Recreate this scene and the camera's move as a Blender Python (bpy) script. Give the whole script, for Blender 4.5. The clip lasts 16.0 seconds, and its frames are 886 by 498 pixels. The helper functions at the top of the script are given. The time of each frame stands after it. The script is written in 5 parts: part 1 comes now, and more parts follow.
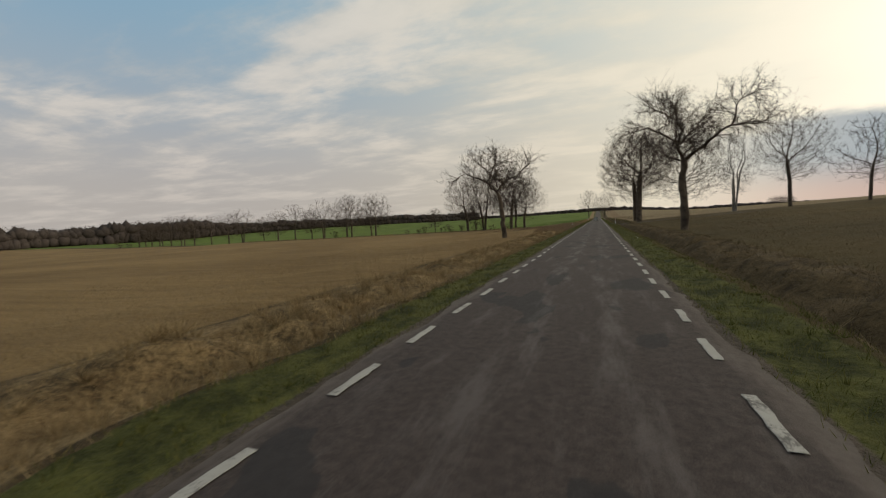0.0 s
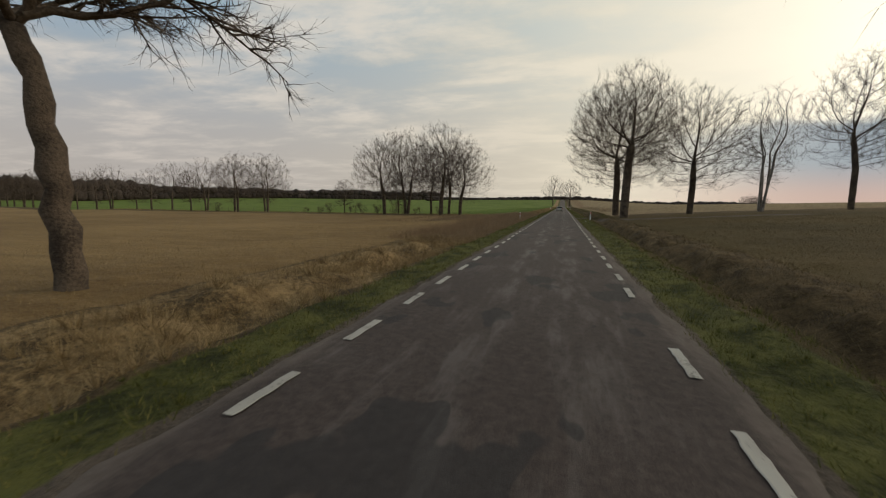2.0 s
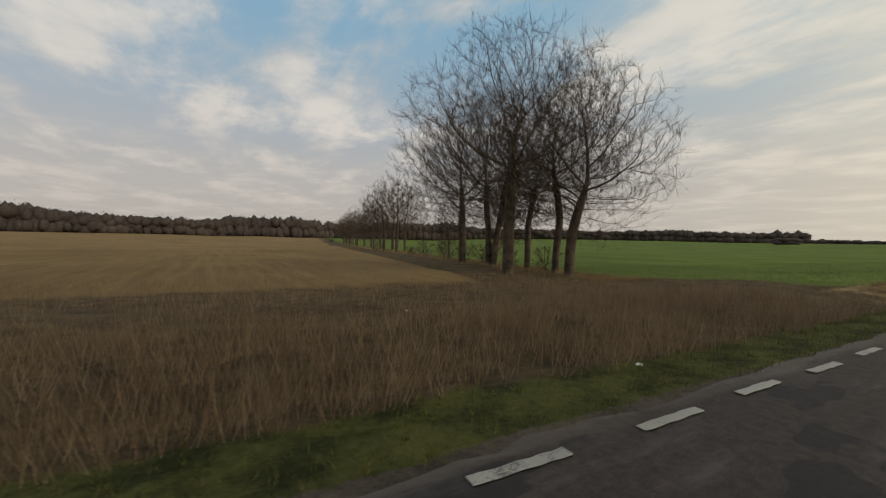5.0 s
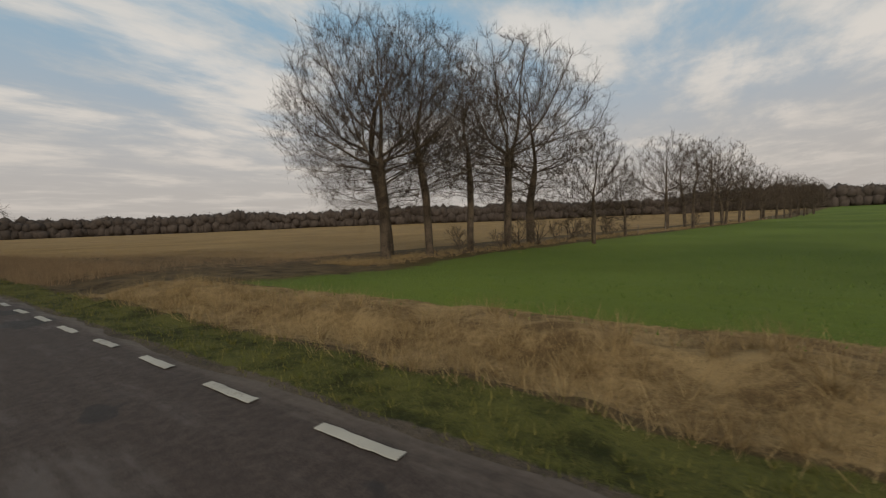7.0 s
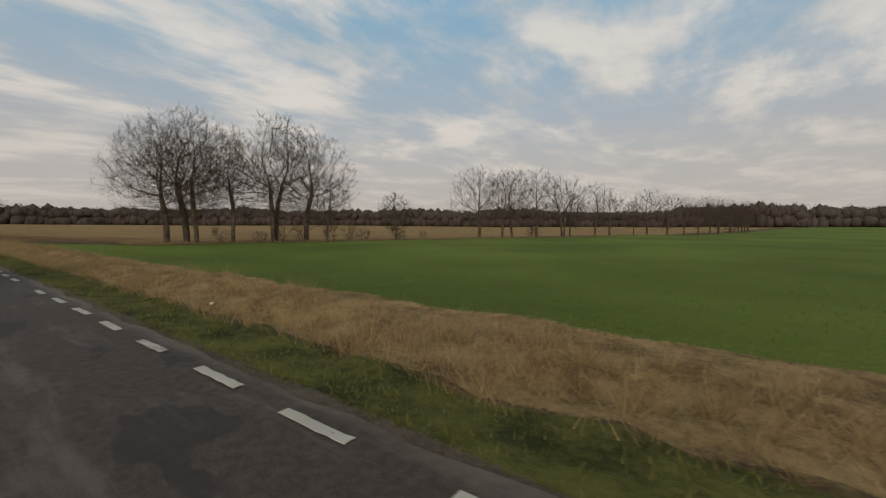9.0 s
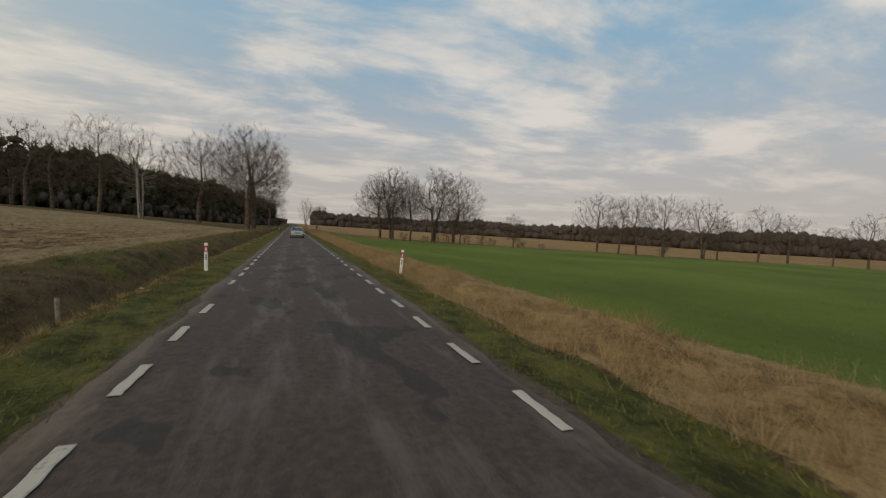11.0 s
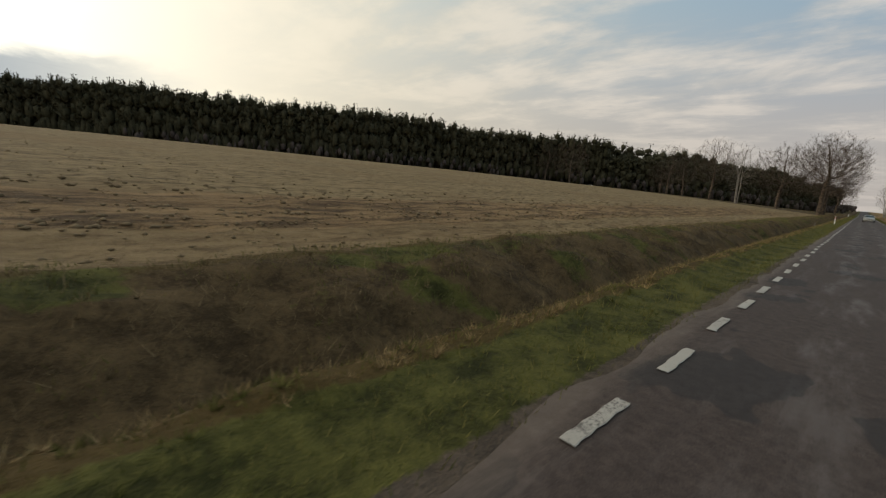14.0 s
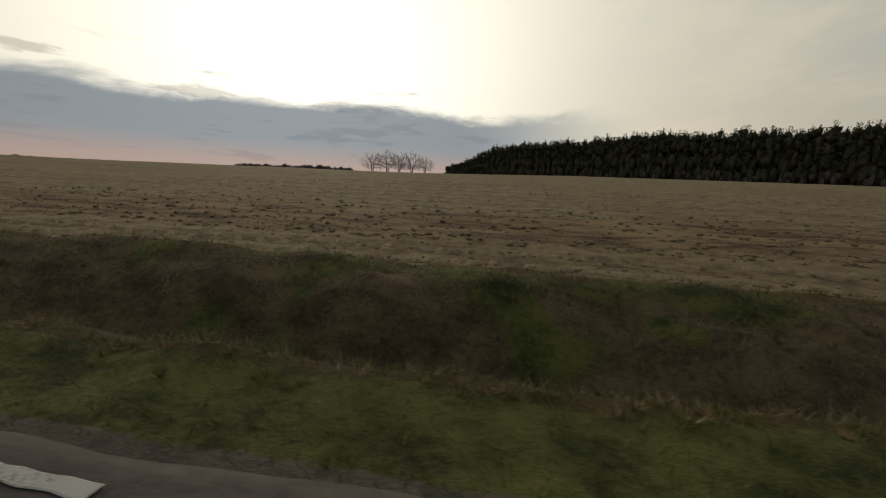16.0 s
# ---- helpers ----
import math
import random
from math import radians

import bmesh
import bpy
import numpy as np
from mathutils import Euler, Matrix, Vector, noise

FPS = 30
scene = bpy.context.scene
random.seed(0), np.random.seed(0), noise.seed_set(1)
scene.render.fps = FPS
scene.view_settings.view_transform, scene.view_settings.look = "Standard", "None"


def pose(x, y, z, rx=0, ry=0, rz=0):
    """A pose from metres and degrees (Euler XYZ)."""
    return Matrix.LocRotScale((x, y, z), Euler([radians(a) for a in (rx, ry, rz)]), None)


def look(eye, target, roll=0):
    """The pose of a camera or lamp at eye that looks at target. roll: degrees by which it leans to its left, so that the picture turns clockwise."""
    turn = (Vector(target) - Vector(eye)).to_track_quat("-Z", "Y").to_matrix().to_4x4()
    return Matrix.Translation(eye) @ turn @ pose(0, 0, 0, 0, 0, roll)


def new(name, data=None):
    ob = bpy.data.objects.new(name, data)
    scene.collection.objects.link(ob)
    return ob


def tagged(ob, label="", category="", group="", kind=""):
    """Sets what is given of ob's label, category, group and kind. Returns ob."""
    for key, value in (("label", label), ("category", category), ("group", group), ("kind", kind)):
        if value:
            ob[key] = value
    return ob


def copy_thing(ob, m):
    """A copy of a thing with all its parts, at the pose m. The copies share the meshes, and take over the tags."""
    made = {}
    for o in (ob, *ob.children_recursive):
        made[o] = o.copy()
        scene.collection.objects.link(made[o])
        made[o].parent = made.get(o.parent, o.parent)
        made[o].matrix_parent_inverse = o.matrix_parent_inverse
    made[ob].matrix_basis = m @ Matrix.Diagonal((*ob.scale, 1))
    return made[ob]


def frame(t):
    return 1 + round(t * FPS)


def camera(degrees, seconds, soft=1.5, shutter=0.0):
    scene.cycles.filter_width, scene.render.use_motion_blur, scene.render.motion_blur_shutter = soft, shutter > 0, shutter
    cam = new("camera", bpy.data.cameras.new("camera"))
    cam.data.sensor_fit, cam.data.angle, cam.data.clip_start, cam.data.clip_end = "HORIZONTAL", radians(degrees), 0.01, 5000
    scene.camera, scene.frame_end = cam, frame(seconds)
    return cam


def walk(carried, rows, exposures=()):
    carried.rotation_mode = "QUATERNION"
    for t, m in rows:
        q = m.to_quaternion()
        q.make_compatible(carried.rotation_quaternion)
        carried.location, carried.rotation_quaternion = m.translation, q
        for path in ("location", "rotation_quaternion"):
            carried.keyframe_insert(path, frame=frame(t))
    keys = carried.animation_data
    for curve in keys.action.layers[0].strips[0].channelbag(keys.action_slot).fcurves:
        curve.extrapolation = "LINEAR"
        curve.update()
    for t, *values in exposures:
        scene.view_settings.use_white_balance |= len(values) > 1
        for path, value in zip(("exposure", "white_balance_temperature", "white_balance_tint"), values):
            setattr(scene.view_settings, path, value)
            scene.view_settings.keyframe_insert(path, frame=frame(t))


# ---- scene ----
PATH = [  # seconds, x, y, z, heading to the left of the road, tilt, lean to the right
    (0.0, 0.39, 0.00, 1.82, 21.2, -3.7, 2.5),
    (0.5, 0.35, 9.68, 1.82, -2.4, -6.7, 0.7),
    (1.0, 0.31, 19.38, 1.82, 2.3, -7.4, 0.3),
    (1.5, 0.29, 29.10, 1.82, 7.5, -8.2, 0.2),
    (2.0, 0.27, 38.97, 1.82, 16.3, -6.6, -1.3),
    (2.5, 0.25, 48.90, 1.82, 23.8, -5.3, -0.8),
    (3.0, 0.24, 58.95, 1.82, 24.5, -5.1, 0.4),
    (3.5, 0.24, 69.06, 1.82, 21.4, -5.6, 0.1),
    (4.0, 0.20, 79.35, 1.82, 19.1, -5.7, -0.9),
    (4.5, 0.13, 89.66, 1.82, 41.9, -2.9, -1.9),
    (5.0, 0.06, 99.83, 1.82, 60.4, -1.9, -1.8),
    (5.2, -0.03, 103.89, 1.82, 68.9, -2.5, -1.1),
    (7.3, -0.17, 146.61, 1.82, 129.1, -4.4, 3.0),
    (7.5, -0.25, 150.69, 1.82, 130.7, -4.4, 3.0),
    (8.0, -0.27, 160.76, 1.82, 130.6, -4.5, 2.6),
    (8.2, -0.26, 164.80, 1.82, 128.7, -4.6, 2.6),
    (10.3, -0.18, 207.35, 1.82, 129.3, -3.0, -3.4),
    (10.5, -0.05, 211.41, 1.82, 138.7, -3.6, -2.9),
    (11.0, 0.13, 221.56, 1.82, 159.4, -2.5, -2.7),
    (11.5, 0.31, 231.86, 1.82, 172.1, -2.9, -2.7),
    (12.0, 0.45, 242.20, 1.82, 184.4, -2.8, -3.4),
    (12.5, 0.56, 252.49, 1.82, 195.5, -5.5, -4.8),
    (13.0, 0.63, 262.78, 1.82, 207.3, -7.7, -6.0),
    (13.5, 0.63, 273.07, 1.82, 219.0, -10.1, -4.6),
    (14.0, 0.56, 283.25, 1.82, 225.4, -9.8, -4.6),
    (14.5, 0.45, 293.42, 1.82, 231.2, -8.7, -3.1),
    (15.0, 0.33, 303.29, 1.82, 244.9, -9.5, -3.1),
    (15.5, 0.20, 313.31, 1.82, 263.7, -8.0, -0.8),
    (16.0, 0.03, 323.43, 1.82, 279.8, -9.1, -2.4),
]


def heading(row):
    t, x, y, z, yaw, tilt, lean = row
    a, b = radians(yaw), radians(tilt)
    way = Vector((-math.sin(a) * math.cos(b), math.cos(a) * math.cos(b), math.sin(b)))
    return t, look((x, y, z), Vector((x, y, z)) + way, -lean)


cam = camera(95.3, 16.0, soft=1.2, shutter=0.04)
walk(cam, [heading(r) for r in PATH], exposures=[(0.0, -0.08), (0.5, -0.22), (1.5, -0.22), (2.3, 0.0), (14.0, 0.0), (15.0, -0.05), (15.5, -0.15), (16.0, -0.58)])

# ---- sky and sun ----
SUN_AZ, SUN_EL = radians(62), radians(15)
SUN = Vector((math.sin(SUN_AZ) * math.cos(SUN_EL), math.cos(SUN_AZ) * math.cos(SUN_EL), math.sin(SUN_EL)))


class Nodes:
    """Short hand for node trees."""

    def __init__(self, tree):
        self.tree = tree
        tree.nodes.clear()

    def add(self, kind, props=None, **inputs):
        n = self.tree.nodes.new(kind)
        for k, v in (props or {}).items():
            setattr(n, k, v)
        for k, v in inputs.items():
            key = int(k[1:]) if k[0] == "i" and k[1:].isdigit() else k.replace("_", " ")
            self.put(n.inputs[key], v)
        return n

    def put(self, socket, v):
        if isinstance(v, bpy.types.NodeSocket):
            self.tree.links.new(v, socket)
        else:
            socket.default_value = v

    def math(self, op, a, b=0.0, c=0.0, clamp=False):
        return self.add("ShaderNodeMath", {"operation": op, "use_clamp": clamp}, i0=a, i1=b, i2=c).outputs[0]

    def ramp(self, v, lo, hi, a=0.0, b=1.0):
        return self.add("ShaderNodeMapRange", {"interpolation_type": "SMOOTHSTEP"}, i0=v, i1=lo, i2=hi, i3=a, i4=b).outputs[0]

    def mix(self, f, a, b):
        n = self.add("ShaderNodeMix", {"data_type": "RGBA"})
        self.put(n.inputs[0], f)
        for s, v in ((n.inputs[6], a), (n.inputs[7], b)):
            self.put(s, v if isinstance(v, bpy.types.NodeSocket) else (*v, 1.0))
        return n.outputs[2]

    def noise(self, v, scale, detail=4.0, rough=0.55, distort=0.0):
        return self.add("ShaderNodeTexNoise", Vector=v, Scale=scale, Detail=detail, Roughness=rough, Distortion=distort).outputs[0]

    def scaled(self, v, s, move=(0, 0, 0)):
        return self.add("ShaderNodeMapping", Vector=v, Scale=s, Location=move).outputs[0]


def make_sky():
    world = bpy.data.worlds.new("sky")
    scene.world = world
    world.use_nodes = True
    n = Nodes(world.node_tree)
    way = n.add("ShaderNodeTexCoord").outputs["Generated"]
    xyz = n.add("ShaderNodeSeparateXYZ", Vector=way)
    x, y, z = xyz.outputs
    nishita = n.add("ShaderNodeTexSky", {"sky_type": "NISHITA", "sun_disc": False, "sun_elevation": SUN_EL, "sun_rotation": SUN_AZ,
                                         "air_density": 1.0, "dust_density": 1.5, "ozone_density": 1.5}).outputs[0]
    clear = n.add("ShaderNodeVectorMath", {"operation": "SCALE"}, i0=nishita, Scale=0.10).outputs[0]
    up = n.math("MAXIMUM", z, 0.0)
    # towards the sun
    d = n.add("ShaderNodeVectorMath", {"operation": "DOT_PRODUCT"}, i0=way, i1=tuple(SUN)).outputs["Value"]
    towards = d
    d = n.math("MAXIMUM", d, 0.0)
    wide, glow = n.math("POWER", d, 2.8), n.math("POWER", d, 9.0)
    # cloud deck seen in perspective
    den = n.math("ADD", up, 0.10)
    flat = n.add("ShaderNodeCombineXYZ", X=n.math("DIVIDE", x, den), Y=n.math("DIVIDE", y, den), Z=0.0).outputs[0]
    deck = n.noise(n.scaled(flat, (0.75, 1.0, 1.0), (3.1, 1.7, 0.0)), 1.35, 8.0, 0.58, 0.25)
    streak = n.noise(n.scaled(flat, (0.5, 1.3, 1.0), (0.4, 5.2, 0.0)), 2.2, 7.0, 0.62, 0.2)
    cover = n.math("ADD", n.math("MULTIPLY", deck, 0.62), n.math("MULTIPLY", streak, 0.38))
    cover = n.math("ADD", cover, n.math("MULTIPLY", wide, 0.16))
    mask = n.ramp(cover, 0.42, 0.60)
    low = n.ramp(up, 0.0, 0.28, 1.0, 0.0)
    blue = n.mix(n.ramp(up, 0.03, 0.55), (0.49, 0.45, 0.425), (0.222, 0.42, 0.575))
    blue = n.mix(0.12, blue, clear)
    grey = n.mix(n.ramp(deck, 0.40, 0.66), (0.52, 0.505, 0.475), (0.77, 0.70, 0.62))
    sky = n.mix(n.math("MULTIPLY", mask, 0.78), blue, grey)
    haze = n.mix(wide, (0.46, 0.418, 0.385), (0.80, 0.64, 0.46))
    sky = n.mix(n.math("MULTIPLY", low, 0.62), sky, haze)
    # brightening round the veiled sun
    broad = n.math("MAXIMUM", n.math("DIVIDE", n.math("ADD", towards, 0.40), 1.40), 0.0)
    sky = n.mix(n.math("MULTIPLY", n.math("POWER", broad, 1.55), 0.80, clamp=True), sky, (0.97, 0.86, 0.60))
    sky = n.mix(n.math("MULTIPLY", wide, 0.95, clamp=True), sky, (1.16, 1.08, 0.89))
    sky = n.mix(n.math("MULTIPLY", glow, 0.95, clamp=True), sky, (2.1, 2.0, 1.7))
    # blue-grey bank of cloud under the sun
    flatdir = n.scaled(way, (3.0, 3.0, 9.0))
    edge = n.math("ADD", z, n.math("MULTIPLY", n.math("SUBTRACT", n.noise(flatdir, 1.6, 6.0, 0.58, 0.3), 0.5), 0.085))
    bank = n.ramp(edge, 0.146, 0.176, 1.0, 0.0)
    near = n.ramp(n.math("ADD", n.math("MULTIPLY", x, 0.83), n.math("MULTIPLY", y, 0.56)), 0.62, 0.90)
    bank = n.math("MULTIPLY", bank, near)
    # shreds of cloud before the glow
    shred = n.ramp(n.noise(n.scaled(way, (4.0, 4.0, 26.0), (2.0, 0.0, 0.0)), 1.5, 5.0, 0.55, 0.2), 0.56, 0.66)
    shred = n.math("MULTIPLY", n.math("MULTIPLY", shred, n.ramp(z, 0.26, 0.20, 0.0, 1.0)), n.ramp(near, 0.6, 1.0))
    sky = n.mix(n.math("MULTIPLY", shred, 0.55), sky, (0.62, 0.57, 0.48))
    bankcol = n.mix(n.ramp(z, 0.015, 0.095), (0.58, 0.40, 0.345), (0.285, 0.345, 0.405))
    sky = n.mix(n.math("MULTIPLY", bank, 0.9), sky, bankcol)
    bg = n.add("ShaderNodeBackground", Color=sky, Strength=1.0)
    out = n.add("ShaderNodeOutputWorld")
    world.node_tree.links.new(bg.outputs[0], out.inputs[0])


make_sky()
lamp = bpy.data.lights.new("sun", "SUN")
lamp.energy, lamp.angle, lamp.color = 0.7, radians(14), (1.0, 0.86, 0.68)
sun = new("sun", lamp)
sun.matrix_world = look(SUN * 100, (0, 0, 0))


# ---- materials ----
def material(name, build, rough=0.8, metal=0.0, bump=0.0, spec=0.5, coat=0.0):
    """build(n) returns a colour and, if it likes, a height for the bump and a roughness."""
    m = bpy.data.materials.new(name)
    m.use_nodes = True
    n = Nodes(m.node_tree)
    made = build(n)
    col, height, rg = (*made, None, None)[:3] if isinstance(made, tuple) else (made, None, None)
    p = n.add("ShaderNodeBsdfPrincipled", Roughness=rough if rg is None else rg, Metallic=metal)
    n.put(p.inputs["Specular IOR Level"], spec)
    n.put(p.inputs["Coat Weight"], coat)
    n.put(p.inputs["Base Color"], col if isinstance(col, bpy.types.NodeSocket) else (*col, 1.0))
    if height is not None and bump:
        b = n.add("ShaderNodeBump", Strength=1.0, Distance=bump, Height=height)
        n.put(p.inputs["Normal"], b.outputs[0])
    out = n.add("ShaderNodeOutputMaterial")
    m.node_tree.links.new(p.outputs[0], out.inputs[0])
    return m


def place(n):
    return n.add("ShaderNodeTexCoord").outputs["Object"]


def two_tone(a, b, scale, fine=12.0):
    def build(n):
        v = place(n)
        big, small = n.noise(v, scale, 5.0), n.noise(v, scale * fine, 4.0)
        f = n.math("ADD", n.math("MULTIPLY", big, 0.6), n.math("MULTIPLY", small, 0.4))
        return n.mix(n.ramp(f, 0.35, 0.65), a, b), small
    return build


def ground_look(n):
    v = n.add("ShaderNodeNewGeometry").outputs["Position"]
    big, mid, fine = n.noise(v, 0.05, 5.0), n.noise(v, 0.6, 5.0, 0.6), n.noise(v, 9.0, 5.0, 0.65)
    tiny = n.noise(v, 45.0, 3.0, 0.6)
    rows = n.noise(n.scaled(v, (0.09, 1.6, 1.0)), 1.0, 4.0, 0.6)
    rowy = n.noise(n.scaled(v, (1.3, 0.05, 1.0)), 1.0, 4.0, 0.6)
    crumb_shade = n.noise(n.scaled(v, (2.6, 1.3, 1.0)), 1.0, 6.0, 0.66)
    furrow = n.noise(n.scaled(v, (1.5, 0.32, 1.0)), 1.0, 6.0, 0.66)
    lump = n.noise(n.scaled(v, (1.0, 0.7, 1.0)), 1.5, 4.0, 0.62)
    grain = n.math("ADD", n.math("MULTIPLY", fine, 0.55), n.math("MULTIPLY", tiny, 0.45))

    def weight(name, spread=0.35):
        w = n.add("ShaderNodeAttribute", {"attribute_name": name}).outputs["Fac"]
        jag = n.math("MULTIPLY", n.math("SUBTRACT", n.math("ADD", n.math("MULTIPLY", mid, 0.6), n.math("MULTIPLY", fine, 0.4)), 0.5), spread * 4)
        return n.ramp(n.math("ADD", w, jag), 0.40, 0.60)

    def tones(a, b, f, lo=0.36, hi=0.64):
        return n.mix(n.ramp(f, lo, hi), a, b)

    mixed = n.math("ADD", n.math("MULTIPLY", big, 0.5), n.math("MULTIPLY", grain, 0.5))
    stubble = tones((0.125, 0.075, 0.030), (0.285, 0.186, 0.081), n.math("ADD", n.math("ADD", n.math("MULTIPLY", rows, 0.22), n.math("MULTIPLY", big, 0.3)), n.math("MULTIPLY", grain, 0.48)))
    # soil tones by row and grain, with the shade of small pits painted in
    soil = tones((0.074, 0.052, 0.027), (0.258, 0.190, 0.103), n.math("ADD", n.math("ADD", n.math("MULTIPLY", rowy, 0.22), n.math("MULTIPLY", crumb_shade, 0.48)), n.math("MULTIPLY", grain, 0.30)), 0.38, 0.58)
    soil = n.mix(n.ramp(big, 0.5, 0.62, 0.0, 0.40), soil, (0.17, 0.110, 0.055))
    # the rough strip of headland, turned up darker and redder
    rough_w = n.add("ShaderNodeAttribute", {"attribute_name": "headland"}).outputs["Fac"]
    turned = tones((0.055, 0.034, 0.018), (0.25, 0.165, 0.085), n.math("ADD", n.math("MULTIPLY", furrow, 0.65), n.math("MULTIPLY", grain, 0.35)), 0.38, 0.60)
    soil = n.mix(n.ramp(n.math("ADD", rough_w, n.math("MULTIPLY", n.math("SUBTRACT", furrow, 0.5), 1.2)), 0.35, 0.65), soil, turned)
    crop = tones((0.062, 0.092, 0.012), (0.122, 0.158, 0.026), mixed)
    meadow = tones((0.046, 0.032, 0.010), (0.092, 0.063, 0.022), mixed)
    dead = tones((0.036, 0.024, 0.012), (0.140, 0.096, 0.048), n.math("ADD", n.math("MULTIPLY", lump, 0.5), n.math("MULTIPLY", grain, 0.5)))
    straw = tones((0.115, 0.072, 0.033), (0.33, 0.225, 0.110), n.math("ADD", n.math("MULTIPLY", lump, 0.5), n.math("MULTIPLY", grain, 0.5)), 0.38, 0.62)
    verge = tones((0.024, 0.027, 0.007), (0.104, 0.101, 0.027), n.math("ADD", n.math("MULTIPLY", lump, 0.6), n.math("MULTIPLY", grain, 0.4)), 0.38, 0.60)
    dirt = tones((0.050, 0.039, 0.031), (0.125, 0.098, 0.076), n.math("ADD", n.math("MULTIPLY", mid, 0.4), n.math("MULTIPLY", grain, 0.6)))
    col = meadow
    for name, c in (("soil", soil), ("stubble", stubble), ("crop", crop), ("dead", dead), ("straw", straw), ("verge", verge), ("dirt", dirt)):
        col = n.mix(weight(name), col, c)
    return col, n.math("ADD", n.math("ADD", n.math("MULTIPLY", fine, 0.6), n.math("MULTIPLY", tiny, 0.2)), lump)


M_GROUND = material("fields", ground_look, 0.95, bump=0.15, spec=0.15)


def asphalt_look(n):
    v = n.add("ShaderNodeNewGeometry").outputs["Position"]
    xyz = n.add("ShaderNodeSeparateXYZ", Vector=v)
    x = xyz.outputs[0]
    big, mid = n.noise(v, 0.22, 5.0, 0.6), n.noise(n.scaled(v, (1.7, 0.30, 1.0)), 1.5, 7.0, 0.68)
    fine, grit = n.noise(v, 8.0, 5.0, 0.65), n.noise(v, 90.0, 3.0, 0.7)
    col = n.mix(n.ramp(n.math("ADD", n.math("MULTIPLY", grit, 0.6), n.math("MULTIPLY", fine, 0.4)), 0.36, 0.66), (0.032, 0.0230, 0.0203), (0.080, 0.060, 0.052))
    # pale worn wheel tracks and bleached blotches
    a, b = n.math("ABSOLUTE", n.math("SUBTRACT", x, 0.55)), n.math("ABSOLUTE", n.math("ADD", x, 0.75))
    track = n.ramp(n.math("MINIMUM", a, b), 0.1, 0.55, 1.0, 0.0)
    worn = n.math("MULTIPLY", n.ramp(n.math("ADD", mid, n.math("MULTIPLY", track, 0.09)), 0.50, 0.74), 0.55)
    col = n.mix(worn, col, (0.108, 0.088, 0.080))
    # dark tar patches
    patch = n.ramp(n.noise(n.scaled(v, (0.9, 0.45, 1.0), (7.0, 2.0, 0.0)), 0.9, 3.0, 0.5), 0.585, 0.60)
    col = n.mix(n.math("MULTIPLY", patch, 0.75), col, n.mix(fine, (0.018, 0.016, 0.016), (0.036, 0.032, 0.032)))
    # dust and sand along both edges
    far = n.math("ABSOLUTE", n.math("ADD", x, 0.30))
    dust = n.ramp(n.math("ADD", far, n.math("MULTIPLY", n.math("SUBTRACT", mid, 0.5), 1.1)), 2.02, 2.45)
    col = n.mix(n.math("MULTIPLY", dust, 0.8), col, n.mix(fine, (0.075, 0.058, 0.048), (0.165, 0.130, 0.108)))
    rough = n.ramp(worn, 0.0, 0.7, 0.80, 0.62)
    return col, n.math("ADD", n.math("MULTIPLY", grit, 0.5), n.math("MULTIPLY", fine, 0.5)), rough


M_ASPHALT = material("asphalt", asphalt_look, 0.8, bump=0.012, spec=0.22)


def paint_look(n):
    v = n.add("ShaderNodeNewGeometry").outputs["Position"]
    f = n.math("ADD", n.math("MULTIPLY", n.noise(v, 3.0, 5.0, 0.65), 0.5), n.math("MULTIPLY", n.noise(v, 40.0, 4.0, 0.7), 0.5))
    tint = n.math("MULTIPLY", n.math("SUBTRACT", n.add("ShaderNodeObjectInfo").outputs["Random"], 0.5), 0.10)
    return n.mix(n.ramp(n.math("ADD", f, tint), 0.36, 0.47, 1.0, 0.0), n.mix(n.noise(v, 1.2, 4.0), (0.23, 0.21, 0.185), (0.45, 0.42, 0.37)), (0.105, 0.092, 0.083)), f


M_LINE = material("road_paint", paint_look, 0.7, bump=0.004)
M_BARK = material("bark", two_tone((0.040, 0.030, 0.023), (0.135, 0.102, 0.074), 1.5), 0.92, bump=0.03, spec=0.2)
M_TWIG = material("twigs", two_tone((0.038, 0.028, 0.021), (0.092, 0.067, 0.048), 0.6), 0.9, spec=0.2)
M_PALE = material("birch_bark", two_tone((0.10, 0.085, 0.07), (0.33, 0.30, 0.26), 1.2), 0.85, bump=0.01)
M_PINE = material("pine_needles", two_tone((0.030, 0.030, 0.017), (0.072, 0.066, 0.040), 0.25), 0.95, spec=0.1)
# woodland browns lifted slightly, so the colour carries the haze over distant belts
M_WOOD = material("bare_woodland", two_tone((0.054, 0.044, 0.040), (0.082, 0.066, 0.058), 0.03), 0.95, spec=0.1)


def blade_look(lo, mid, hi):
    def build(n):
        r = n.add("ShaderNodeNewGeometry").outputs["Random Per Island"]
        v = place(n)
        f = n.math("ADD", n.math("MULTIPLY", r, 0.55), n.math("MULTIPLY", n.noise(v, 0.5, 4.0), 0.45))
        return n.mix(n.ramp(f, 0.40, 0.70), n.mix(n.ramp(f, 0.1, 0.38), lo, mid), hi)
    return build


